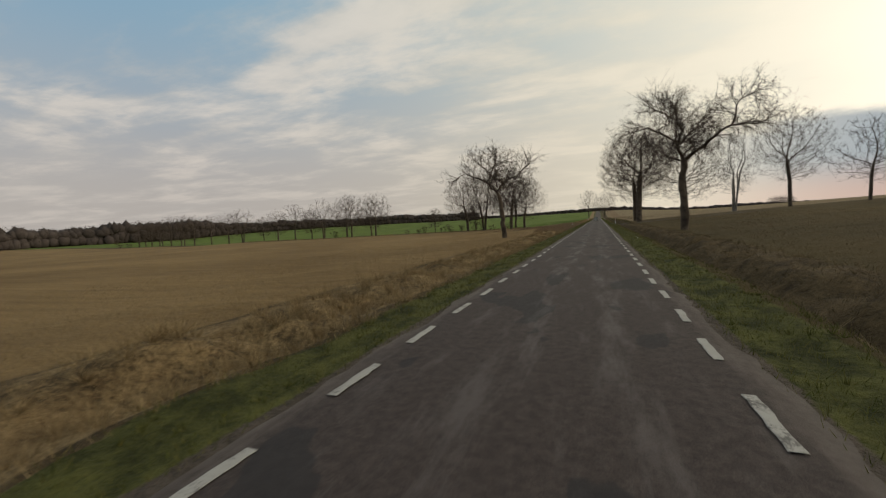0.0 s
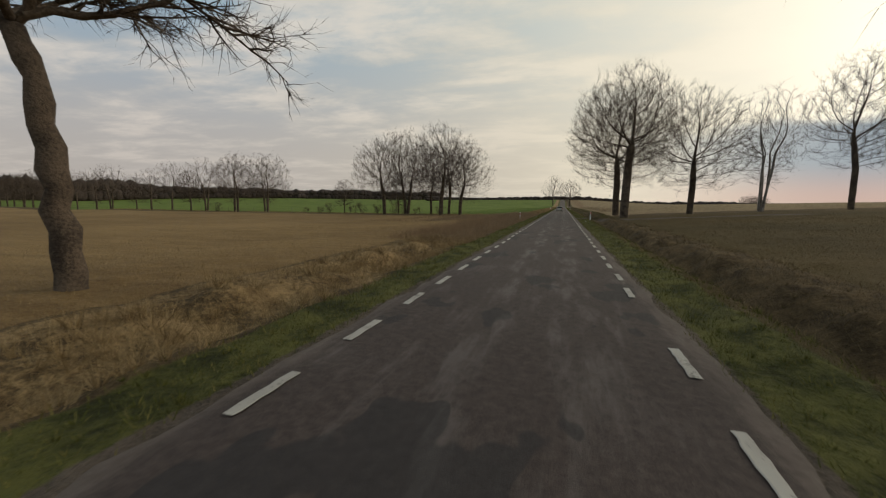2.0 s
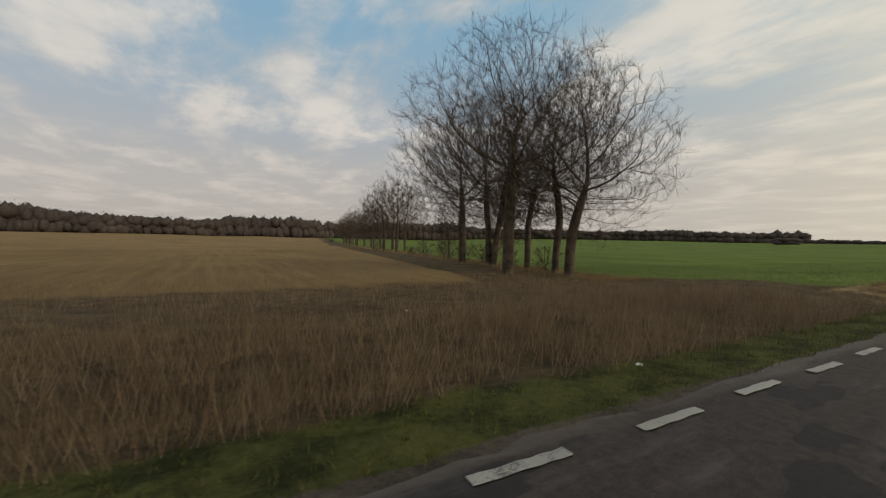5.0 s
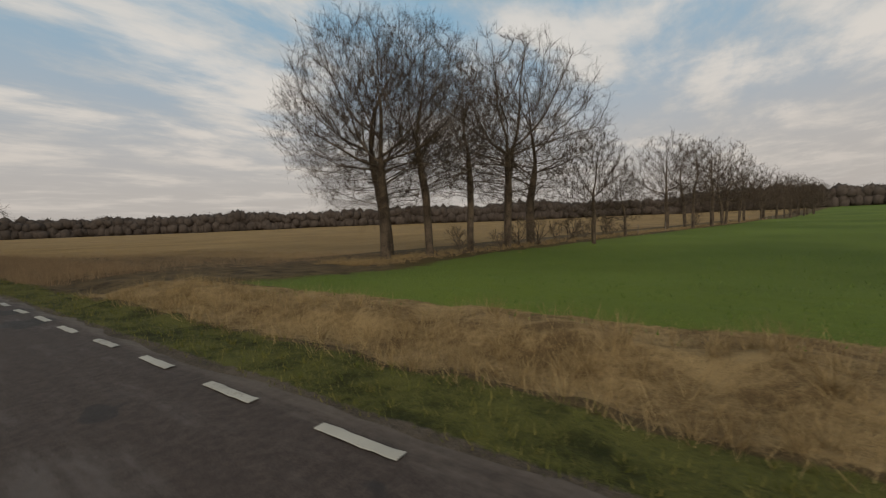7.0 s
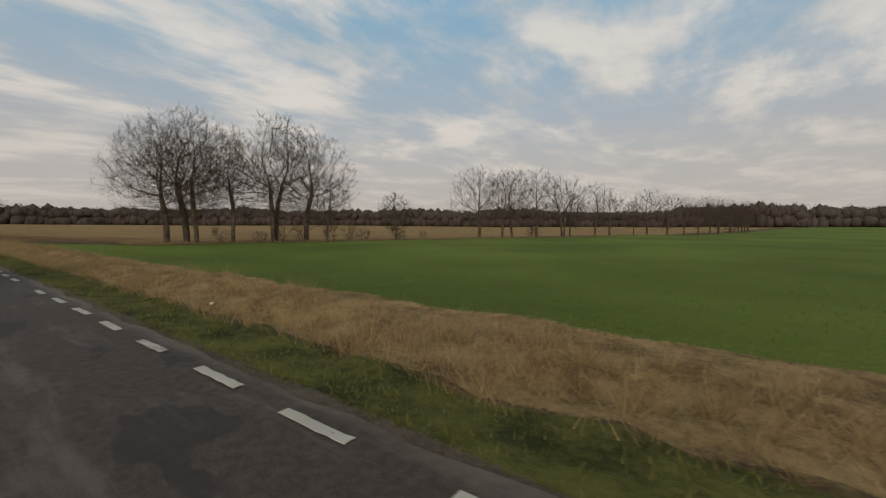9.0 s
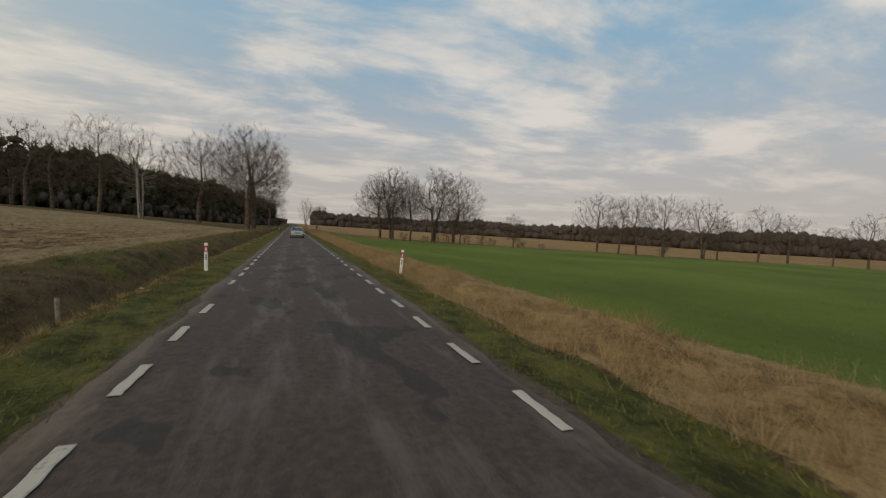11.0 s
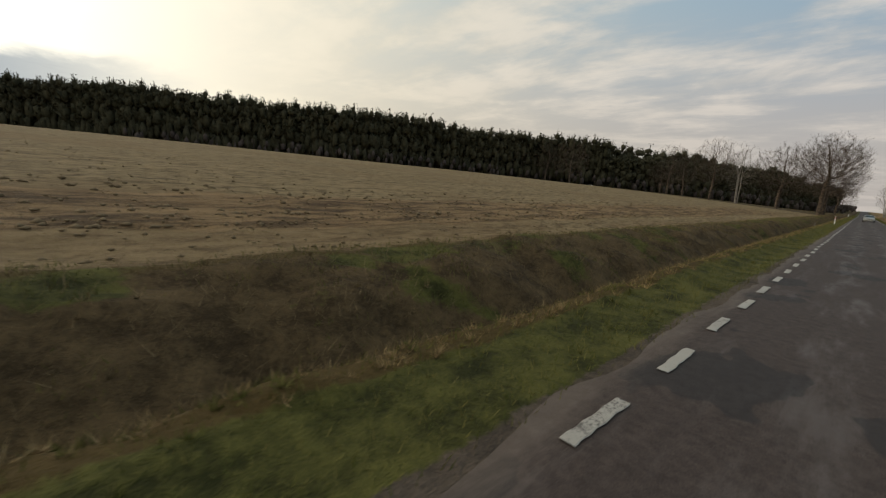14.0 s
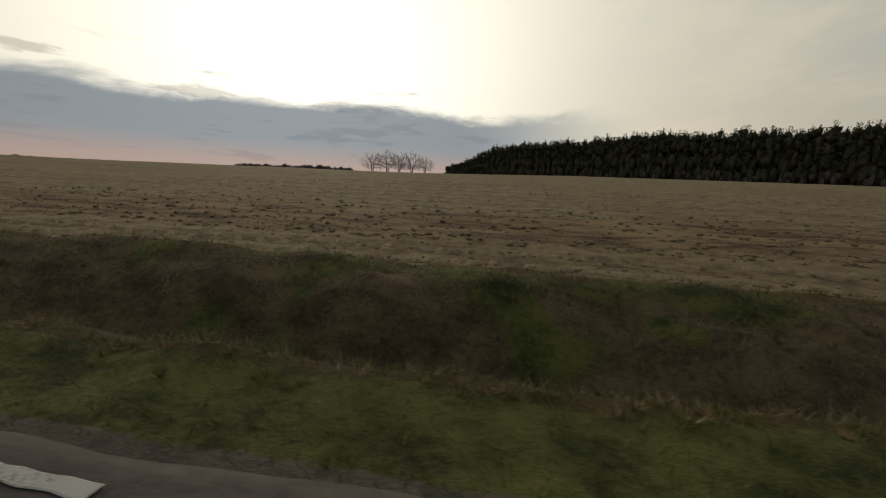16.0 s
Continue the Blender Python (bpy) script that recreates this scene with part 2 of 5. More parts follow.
M_BLADE = material("grass_blades", blade_look((0.048, 0.055, 0.010), (0.082, 0.089, 0.018), (0.165, 0.145, 0.044)), 0.85, spec=0.2)
M_STRAW = material("dead_stalks", blade_look((0.13, 0.085, 0.041), (0.21, 0.145, 0.070), (0.34, 0.245, 0.125)), 0.9, spec=0.2)
M_BROWN = material("brown_stalks", blade_look((0.112, 0.073, 0.044), (0.195, 0.131, 0.078), (0.32, 0.225, 0.138)), 0.9, spec=0.2)
M_WEED = material("dead_weeds", blade_look((0.044, 0.032, 0.016), (0.088, 0.065, 0.032), (0.23, 0.17, 0.092)), 0.9, spec=0.2)
M_CLOD = material("soil_clods", two_tone((0.14, 0.104, 0.062), (0.225, 0.168, 0.10), 1.0), 0.95, spec=0.1)


# ---- shapes ----
def part(name, bm, mat, parent=None, label=""):
    """Links a bmesh, or (vertices, faces), as one mesh object under its thing."""
    me = bpy.data.meshes.new(name)
    if isinstance(bm, tuple):
        me.from_pydata(*([a.tolist() if isinstance(a, np.ndarray) else a for a in bm][:1]), [], bm[1].tolist() if isinstance(bm[1], np.ndarray) else bm[1])
    else:
        bm.to_mesh(me)
        bm.free()
    me.materials.append(mat)
    me.update()
    ob = new(name, me)
    if parent:
        ob.parent = parent
    if label:
        tagged(ob, label)
    return ob


def smooth(ob):
    ob.data.polygons.foreach_set("use_smooth", [True] * len(ob.data.polygons))
    return ob


def wave(x, y, seed=0):
    """Value noise in 0..1 for arrays."""
    x, y = np.asarray(x, float), np.asarray(y, float)
    xi, yi = np.floor(x), np.floor(y)
    fx, fy = x - xi, y - yi
    fx, fy = fx * fx * (3 - 2 * fx), fy * fy * (3 - 2 * fy)

    def h(a, b):
        s = np.sin(a * 127.1 + b * 311.7 + seed * 74.7) * 43758.5453
        return s - np.floor(s)
    top = h(xi, yi) * (1 - fx) + h(xi + 1, yi) * fx
    low = h(xi, yi + 1) * (1 - fx) + h(xi + 1, yi + 1) * fx
    return top * (1 - fy) + low * fy


def step(v, lo, hi):
    t = np.clip((np.asarray(v, float) - lo) / (hi - lo), 0, 1)
    return t * t * (3 - 2 * t)


LEFT, RIGHT = -2.35, 1.74       # the two painted lines
ROW_Y = 119.0                   # the hedge line of trees that the road crosses


def row_y(x):
    return ROW_Y + 0.20 * np.maximum(-np.asarray(x, float) - 20, 0) - 0.06 * np.maximum(np.asarray(x, float) - 20, 0)


def height(x, y):
    """The lie of the land."""
    x, y = np.asarray(x, float), np.asarray(y, float)
    z = -0.05 - 0.05 * step(np.abs(x + 0.3), 2.4, 3.2)
    # the land falls gently to the left and climbs to a wooded rise on the right
    z = z - 0.55 * step(-x, 7, 19) - 0.020 * np.clip(-x - 12, 0, 230) - 0.005 * np.clip(-x - 239, 0, 800)
    r = 1 - np.exp(-np.clip(x - 7, 0, 900) / 130)
    z = z + r * (1.0 + 8.6 * step(y, -140, 110) * (1 - 0.15 * step(y, 300, 400)) * (1 - 0.6 * step(y, 400, 640)))
    # ahead and behind, the road climbs a little
    z = z + 9.0 * step(y, 345, 640) * (1 - step(x, 10, 150)) + 3.0 * step(-y, 60, 320)
    # ditch and bank on the right, shallow dip on the left
    z = z + 0.10 * np.exp(-((x - 3.55) / 0.5) ** 2) - 0.78 * np.exp(-((x - 5.1) / 0.80) ** 2) * (1 - 0.75 * step(y, 94, 97) * (1 - step(y, 102, 105)))
    z = z + 0.28 * np.exp(-((x - 7.6) / 1.1) ** 2) * step(y, 104, 125)
    z = z - 0.18 * np.exp(-((x + 4.9) / 0.7) ** 2)
    off = step(np.abs(x + 0.3), 2.6, 4.5)
    z = z + off * (0.10 * (wave(x * 0.9, y * 0.9, 1) - 0.5) + 0.08 * (wave(x * 2.3, y * 2.3, 2) - 0.5))
    verge = np.exp(-((x - 3.2) / 0.8) ** 2) + np.exp(-((x + 3.6) / 0.7) ** 2)
    z = z + verge * off * (0.30 * (wave(x * 1.9, y * 1.5, 8) - 0.4) + 0.20 * (wave(x * 3.1, y * 2.7, 9) - 0.5))
    heap = np.exp(-((x + 5.5) / 1.1) ** 2) * (1 - step(y, 56, 70) * (1 - step(y, 118, 128)))
    z = z + heap * (0.55 * (wave(x * 0.8, y * 0.75, 71) - 0.35) + 0.30 * (wave(x * 1.7, y * 1.9, 72) - 0.5))
    bank = np.exp(-((x - 6.2) / 1.4) ** 2) * off
    z = z + bank * (0.50 * (wave(x * 0.9, y * 0.7, 3) - 0.5) + 0.40 * (wave(x * 1.8, y * 1.4, 6) - 0.5))
    z = z + step(np.abs(x), 30, 200) * 1.2 * (wave(x * 0.02, y * 0.02, 4) - 0.5)
    return z


def make_ground():
    near = np.arange(-12, 12.01, 0.3)
    far = np.concatenate([np.geomspace(12.5, 60, 22), np.geomspace(64, 520, 32), np.geomspace(560, 4200, 10)])
    xs = np.concatenate([-far[::-1], near, far])
    ys = np.concatenate([-np.geomspace(3500, 31, 40), np.arange(-30, 352, 0.55), np.arange(352.5, 372, 1.35), np.geomspace(374, 4200, 50)])
    gx, gy = np.meshgrid(xs, ys)
    gz = height(gx, gy)
    v = np.stack([gx, gy, gz], -1).reshape(-1, 3)
    w = len(xs)
    i = (np.arange(len(ys) - 1)[:, None] * w + np.arange(w - 1)[None]).ravel()
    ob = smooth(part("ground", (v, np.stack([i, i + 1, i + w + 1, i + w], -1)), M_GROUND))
    x, y = v[:, 0], v[:, 1]
    ry = row_y(x)
    left, right = step(-x, 6.3, 8.2), step(x, 7.2, 8.6)
    before, after = 1 - step(y - ry, -6.5, -3.5), step(y - ry, 4.0, 9.0)
    scrub = np.exp(-((x + 13) / 7.0) ** 2) * step(y, 84, 96) * (1 - step(y, 121, 134))
    weights = {
        "stubble": left * before * (1 - 0.8 * scrub),
        "crop": step(-x, 6.2 + 0, 7.6) * after * (1 - scrub),
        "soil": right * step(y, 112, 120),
        "straw": step(-x, 3.9, 4.5) * (1 - step(-x, 6.8, 8.0)) * (1 - step(y, 52, 70) * (1 - step(y, 118, 128))) * (0.55 + 0.45 * step(y, 100, 130)),
        "headland": right * step(x + 1.6 * wave(y / 11, y * 0, 61), 11.2, 13.0) * (1 - step(x + 3 * wave(y / 19, y * 0, 62), 18.0, 21.5)) * step(y, 150, 200),
        "dead": np.clip(step(-x, 3.5, 4.2) * (1 - step(-x, 6.6, 8.0)) + scrub + step(x, 3.7, 4.3) * (1 - step(x, 7.0, 8.2)) + (1 - step(np.abs(y - ry), 3.0, 6.0)) * step(np.abs(x), 8, 12), 0, 1),
        "verge": np.clip((1 - step(np.abs(x + 0.3), 3.4, 4.1)) + 0.38 * step(x, 6.6, 7.1) * (1 - step(x, 7.8, 8.4)) * step(y, 110, 130) + 0.75 * step(0.55 * wave((0.8 * x + 0.6 * y) / 1.3, (0.8 * y - 0.6 * x) / 1.3, 33) + 0.45 * wave((0.7 * x - 0.7 * y) / 0.6, (0.7 * y + 0.7 * x) / 0.6, 34), 0.50 + 0.05 * (y < 105), 0.82) * (1 - 0.7 * (y < 105)) * step(x, 3.8, 4.4) * (1 - step(x, 7.8, 8.4)), 0, 1),
        "dirt": np.clip((1 - step(np.abs(x + 0.3), 2.5, 2.75)) + step(x, 1.5, 2.5) * (1 - step(np.abs(y - 99.5), 1.5, 2.6)) * (1 - step(x, 26, 34)), 0, 1),
    }
    for name, value in weights.items():
        a = ob.data.attributes.new(name, "FLOAT", "POINT")
        a.data.foreach_set("value", np.asarray(value, np.float32))
    tagged(ob, "open farmland of stubble, ploughed soil, green winter crop and rough verges", "ground", kind="structure")
    return ob


def make_road():
    ys = np.concatenate([-np.geomspace(1500, 75, 24), np.arange(-70, 372, 0.4), np.geomspace(373, 2600, 60)])
    cols = np.array([-2.72, -2.45, -2.0, -1.2, -0.3, 0.6, 1.4, 1.85, 2.12])
    x = np.repeat(cols[None], len(ys), 0)
    rag = lambda s: 0.20 * (wave(ys * 0.7, ys * 0 + s, s) - 0.5) + 0.14 * (wave(ys * 2.6, ys * 0 + s, s + 5) - 0.5)
    x[:, 0] += rag(11)
    x[:, -1] += rag(17)
    y = np.repeat(ys[:, None], len(cols), 1)
    lift = 9.0 * step(y, 345, 640) + 3.0 * step(-y, 60, 320)
    z = 0.0 - 0.012 * ((x + 0.3) / 2.4) ** 2 + lift + 0.012 * (wave(x * 0.8, y * 0.5, 21) - 0.5)
    z[:, 0] -= 0.035
    z[:, -1] -= 0.035
    w = len(cols)
    v = np.stack([x, y, z], -1).reshape(-1, 3)
    i = (np.arange(len(ys) - 1)[:, None] * w + np.arange(w - 1)[None]).ravel()
    ob = smooth(part("road", (v, np.stack([i, i + 1, i + w + 1, i + w], -1)), M_ASPHALT))
    return tagged(ob, "narrow patched asphalt country road with crumbling sandy edges", "road", kind="structure")


def dash_mesh(seed):
    """A worn painted dash, 1 m long and 12 cm wide, with a ragged outline."""
    rng = random.Random(seed)
    bm = bmesh.new()
    n = 9
    rows = []
    for k in range(n):
        y = -0.5 + k / (n - 1) + rng.uniform(-0.015, 0.015)
        a, b = -0.062 + rng.uniform(-0.012, 0.010), 0.062 + rng.uniform(-0.010, 0.012)
        rows.append([bm.verts.new((p, y, h)) for p, h in ((a, 0.0), (a + 0.01, 0.005), (b - 0.01, 0.005), (b, 0.0))])
    for p, q in zip(rows, rows[1:]):
        for k in range(3):
            bm.faces.new((p[k], p[k + 1], q[k + 1], q[k]))
    me = bpy.data.meshes.new("edge_dash")
    bm.to_mesh(me)
    bm.free()
    me.materials.append(M_LINE)
    return me


# ---- trees ----
class Wood:
    """Collects tapered tubes into one mesh."""

    def __init__(self):
        self.v, self.f = [], []

    def tube(self, pts, radii, sides):
        n0, rows = len(self.v), len(pts)
        prev = None
        for k, p in enumerate(pts):
            t = (pts[min(k + 1, rows - 1)] - pts[max(k - 1, 0)])
            t = t.normalized() if t.length > 1e-9 else Vector((0, 0, 1))
            if prev is None:
                a = t.orthogonal().normalized()
            else:
                a = (prev - t * prev.dot(t)).normalized()
            prev = a
            b = t.cross(a)
            r = radii[k]
            for s in range(sides):
                c = 2 * math.pi * s / sides
                q = p + (a * math.cos(c) + b * math.sin(c)) * r
                self.v.append((q.x, q.y, q.z))
        for k in range(rows - 1):
            for s in range(sides):
                i, j = n0 + k * sides + s, n0 + k * sides + (s + 1) % sides
                self.f.append((i, j, j + sides, i + sides))


def spread(rng, way, angle):
    a = way.orthogonal().normalized()
    b = way.cross(a)
    c = rng.uniform(0, 2 * math.pi)
    return (way * math.cos(angle) + (a * math.cos(c) + b * math.sin(c)) * math.sin(angle)).normalized()


def twigs(lines, nprng, tall, root, fine, spray, twig, droop, fan):
    """Fine twigs on the segments given, made all at once."""
    seg = np.array(lines)
    a, b = seg[:, :3], seg[:, 3:]

    def sprout(a, b, density, length, r, turn):
        size = np.linalg.norm(b - a, axis=1)
        pick = np.repeat(np.arange(len(a)), nprng.poisson(size * density))
        u = nprng.rand(len(pick), 1)
        base = a[pick] * (1 - u) + b[pick] * u
        d = (b - a)[pick]
        d = d / (np.linalg.norm(d, axis=1, keepdims=True) + 1e-9)
        out = base - np.array(root)
        out = out / (np.linalg.norm(out, axis=1, keepdims=True) + 1e-9)
        d = d + nprng.normal(0, turn, d.shape) + fan * out + np.array([0, 0, 0.14 - 0.9 * droop])
        d = d / np.linalg.norm(d, axis=1, keepdims=True)
        ll = (length * nprng.uniform(0.5, 1.2, len(pick)))[:, None]
        m = base + d * ll * 0.5
        d2 = d + nprng.normal(0, 0.22, d.shape) + np.array([0, 0, 0.05 - 0.8 * droop])
        d2 = d2 / np.linalg.norm(d2, axis=1, keepdims=True)
        return base, m, m + d2 * ll * 0.5, np.full(len(pick), r)
    one = sprout(a, b, 2.6 * fine, tall * 0.080 * spray, twig, 0.46)
    two_a, two_b = np.concatenate([one[0], one[1]]), np.concatenate([one[1], one[2]])
    two = sprout(two_a, two_b, 2.6 * min(fine, 1.6), tall * 0.052 * spray, twig * 0.75, 0.5)
    tri = np.array([[1, 0, 0.3], [-0.5, 0.86, -0.3], [-0.5, -0.86, 0]])
    foot, tip, r = (np.concatenate([p, q]) for p, q in ((one[0], two[0]), (one[2], two[2]), (one[3], two[3])))
    v = np.concatenate([foot[:, None] + tri * r[:, None, None], tip[:, None]], 1)
    f = np.array([[0, 1, 3], [1, 2, 3], [2, 0, 3]])[None] + 4 * np.arange(len(v))[:, None, None]
    return v.reshape(-1, 3), f.reshape(-1, 3)


def fill_crown(rng, tall, bole, girth, stems=1, width=0.5, fine=1.0, droop=0.0, crook=0.016, lean=(0, 0), tips=900, stride=0.42, twig=0.012, low=0.45, spray=0.7, thin=0.014, rise=0.05, leader=0.34):
    """A bare broadleaf tree: wood grows step by step towards points spread through a domed crown. Returns the heavy wood and the fine wood."""
    nprng = np.random.RandomState(rng.randrange(1 << 30))
    cx, cy = lean[0] * tall * 0.6, lean[1] * tall * 0.6
    cz = bole + (tall - bole) * low
    d = nprng.normal(0, 1, (tips * 3, 3))
    d = d / np.linalg.norm(d, axis=1, keepdims=True) * nprng.uniform(0.06, 1.0, (len(d), 1)) ** 0.42
    # lobed outline, dome above and flatter skirt below
    az = np.arctan2(d[:, 1], d[:, 0])
    lobe = 1 + 0.09 * np.sin(3 * az + rng.uniform(0, 6)) + 0.07 * np.sin(5 * az + 4 * d[:, 2] + rng.uniform(0, 6))
    goal = np.stack([cx + d[:, 0] * tall * width * lobe, cy + d[:, 1] * tall * width * lobe, cz + d[:, 2] * np.where(d[:, 2] > 0, tall - cz, cz - bole)], -1)
    gone = wave(goal[:, 0] * 0.45 + 9, goal[:, 2] * 0.45 + goal[:, 1] * 0.31, rng.randrange(90)) < 0.22
    goal = goal[~gone][:tips]
    pts, par = [], []
    fork = bole + leader * (tall - bole)
    for k in range(stems):
        a = 2 * math.pi * (k + rng.uniform(-0.2, 0.2)) / stems
        foot = np.array([0.22 * math.cos(a), 0.22 * math.sin(a), -0.4]) if stems > 1 else np.array([0, 0, -0.4])
        n = max(4, round((fork + 0.4) / stride))
        way = np.array([lean[0] + (0.10 * math.cos(a) if stems > 1 else 0), lean[1] + (0.10 * math.sin(a) if stems > 1 else 0), 1.0])
        for j in range(n + 1):
            pts.append(foot.copy())
            par.append(-1 if j == 0 else len(pts) - 2)
            loose = crook * (1.0 if foot[2] < bole else 3.0)
            way = way + np.array([rng.gauss(0, loose), rng.gauss(0, loose), 0.02])
            foot = foot + way / np.linalg.norm(way) * (fork + 0.4) / n
    near = np.full(len(goal), 1e9)
    who = np.zeros(len(goal), int)
    alive = np.ones(len(goal), bool)
    fresh = list(range(len(pts)))
    shoots = {}
    for _ in range(90):
        if not fresh or not alive.any():
            break
        new_pts = np.array([pts[i] for i in fresh])
        dist = np.linalg.norm(goal[:, None] - new_pts[None], axis=2)
        j = dist.argmin(1)
        dj = dist[np.arange(len(goal)), j]
        better = dj < near
        near[better], who[better] = dj[better], np.array(fresh)[j[better]]
        alive &= near > 1.15 * stride
        pull = {}
        for g in np.nonzero(alive)[0]:
            v = goal[g] - pts[who[g]]
            pull.setdefault(int(who[g]), []).append(v / (np.linalg.norm(v) + 1e-9))
        fresh = []
        for i, vs in pull.items():
            v = np.mean(vs, 0)
            old = pts[i] - pts[par[i]] if par[i] >= 0 else np.array([0, 0, 1.0])
            v = v / (np.linalg.norm(v) + 1e-9) + 0.8 * old / (np.linalg.norm(old) + 1e-9) + np.array([rng.gauss(0, 0.10), rng.gauss(0, 0.10), rng.gauss(0, 0.07) + rise - droop])
            q = pts[i] + v / (np.linalg.norm(v) + 1e-9) * stride
            made = shoots.setdefault(i, [])
            if len(made) > 2 or any(np.linalg.norm(q - o) < 0.45 * stride for o in made):
                continue
            made.append(q)
            fresh.append(len(pts))
            pts.append(q)
            par.append(i)
    n = len(pts)
    kids = [[] for _ in range(n)]
    load = np.zeros(n)
    for i in range(n - 1, -1, -1):
        load[i] = max(load[i], 1.0)
        if par[i] >= 0:
            kids[par[i]].append(i)
            load[par[i]] += load[i]
    roots = [i for i in range(n) if par[i] < 0]
    rad = np.maximum(girth * (load / max(load[i] for i in roots)) ** 0.60, thin)
    heavy, lines = Wood(), []
    starts = [(i, None) for i in roots]
    while starts:
        i, before = starts.pop()
        chain, radii = ([before] if before is not None else []), ([min(rad[before], rad[i] * 1.15)] if before is not None else [])
        while True:
            chain.append(i)
            flare = 1.35 if par[i] < 0 else 1.0
            radii.append(rad[i] * flare)
            if not kids[i]:
                break
            order = sorted(kids[i], key=lambda q: -load[q])
            starts += [(q, i) for q in order[1:]]
            i = order[0]
        if len(chain) > 1:
            heavy.tube([Vector(pts[q]) for q in chain], radii, 10 if max(radii) > 0.14 else 5 if max(radii) > 0.05 else 3)
            lines += [(*pts[q], *pts[r]) for q, r in zip(chain, chain[1:]) if rad[r] < 0.05]
            tip, back = pts[chain[-1]], pts[chain[-2]]
            lines.append((*tip, *(tip + 0.8 * (tip - back))))
    return (heavy.v, heavy.f), twigs(lines, nprng, tall, (cx, cy, bole * 0.8), fine, spray, twig, droop, 0.25)


def grow(rng, tall, bole, girth, stems=1, width=0.5, fine=1.0, droop=0.0, crook=0.08, lean=(0, 0), limbs=17, wild=1.0, twig=0.013, centre=0.5, spray=1.0, rise=0.65, bole_line=None, arms=(), facing=0.0, fan=0.0):
    """A bare broadleaf tree whose wood fills a rounded crown. Returns the heavy wood and the fine wood."""
    heavy = Wood()
    nprng = np.random.RandomState(rng.randrange(1 << 30))
    mid = Vector((lean[0] * tall * 0.6, lean[1] * tall * 0.6, bole + (tall - bole) * centre))
    rx, rz = tall * width, (tall - bole) * 0.54
    root = Vector((mid.x * 0.4, mid.y * 0.4, bole * 0.75))
    lines = []

    def reach(p, d):
        o = Vector(((p.x - mid.x) / rx, (p.y - mid.y) / rx, (p.z - mid.z) / rz))
        e = Vector((d.x / rx, d.y / rx, d.z / rz))
        a, b, c = e.dot(e), o.dot(e), o.dot(o) - 1
        disc = b * b - a * c
        return max((-b + math.sqrt(disc)) / a, 0.25) if disc > 0 else 0.4

    def branch(p, way, length, r, order):
        n = (6, 5, 3, 2)[order]
        pull = (0.0, 0.075, 0.045, 0.02)[order] * rise - droop * (0.0, 0.03, 0.10, 0.20)[order]
        shake = (0.0, 0.10, 0.13, 0.15)[order] * wild
        pts, ways = [p.copy()], [way.copy()]
        for _ in range(n):
            way = (way + (p - root).normalized() * 0.16 * fan * (order > 1) + Vector((rng.gauss(0, shake), rng.gauss(0, shake), rng.gauss(0, shake * 0.7) + pull))).normalized()
            p = p + way * (length / n)
            pts.append(p.copy())
            ways.append(way.copy())
        heavy.tube(pts, [max(r * (1 - 0.75 * k / n), 0.008) for k in range(n + 1)], (8, 5, 3, 3)[order])
        if order >= 2:
            for a, b in zip(pts, pts[1:]):
                lines.append((*a, *b))
        if order < 3:
            count = round((8, 6, 5)[order] * rng.uniform(0.85, 1.15))
            for k in range(count):
                u = (0.20 + 0.78 * (k + rng.random()) / count) * n
                i = min(int(u), n - 1)
                q = pts[i].lerp(pts[i + 1], u - i)
                d = spread(rng, ways[i], rng.uniform(0.45, 1.0) if not fan else rng.uniform(0.38, 0.85))
                d = (d * (1 - fan) + (q - root).normalized() * fan + Vector((0, 0, 0.10 - 0.3 * droop))).normalized()
                branch(q, d, min(length * rng.uniform(0.42, 0.66), reach(q, d) * rng.uniform(0.85, 1.03)), max(r * (0.55 - 0.30 * u / n), 0.012), order + 1)

    def bent(line, jog):
        """A hand-set line (across, deep, up) with knots and small crooks between its points."""
        ca, sa = math.cos(facing), math.sin(facing)
        pts = [Vector((u * ca - w * sa, u * sa + w * ca, z)) for u, w, z in line]
        out = [pts[0]]
        for a, b in zip(pts, pts[1:]):
            n = max(2, round((b - a).length / 0.45))
            out += [a.lerp(b, k / n) + Vector((rng.gauss(0, jog), rng.gauss(0, jog), rng.gauss(0, jog * 0.6))) for k in range(1, n + 1)]
        return out

    if arms:
        stems = 0
        pts = bent(bole_line, 0.035)
        n = len(pts) - 1
        heavy.tube(pts, [girth * (1.45 if k == 0 else 1.0 - 0.32 * k / n) * rng.uniform(0.88, 1.14) for k in range(n + 1)], 12)
        fork = pts[-1]
        for thick, line in arms:
            pts = [fork + p for p in bent(line, 0.07)]
            n = len(pts) - 1
            heavy.tube(pts, [max(thick * (1 - 0.80 * k / n), 0.02) * rng.uniform(0.9, 1.12) for k in range(n + 1)], 8)
            for a, b in zip(pts[1:], pts[2:]):
                lines.append((*a, *b))
                for _ in range(3 if rng.random() < 0.4 else 2):
                    way = (b - a).normalized()
                    d = (spread(rng, way, rng.uniform(0.5, 1.25)) + Vector((0, 0, 0.18))).normalized()
                    branch(a.lerp(b, rng.random()), d, rng.uniform(0.9, 2.3) * limbs / 11, 0.035, 2)
            way = (pts[-1] - pts[-2]).normalized()
            branch(pts[-1], way, 1.3, 0.03, 2)
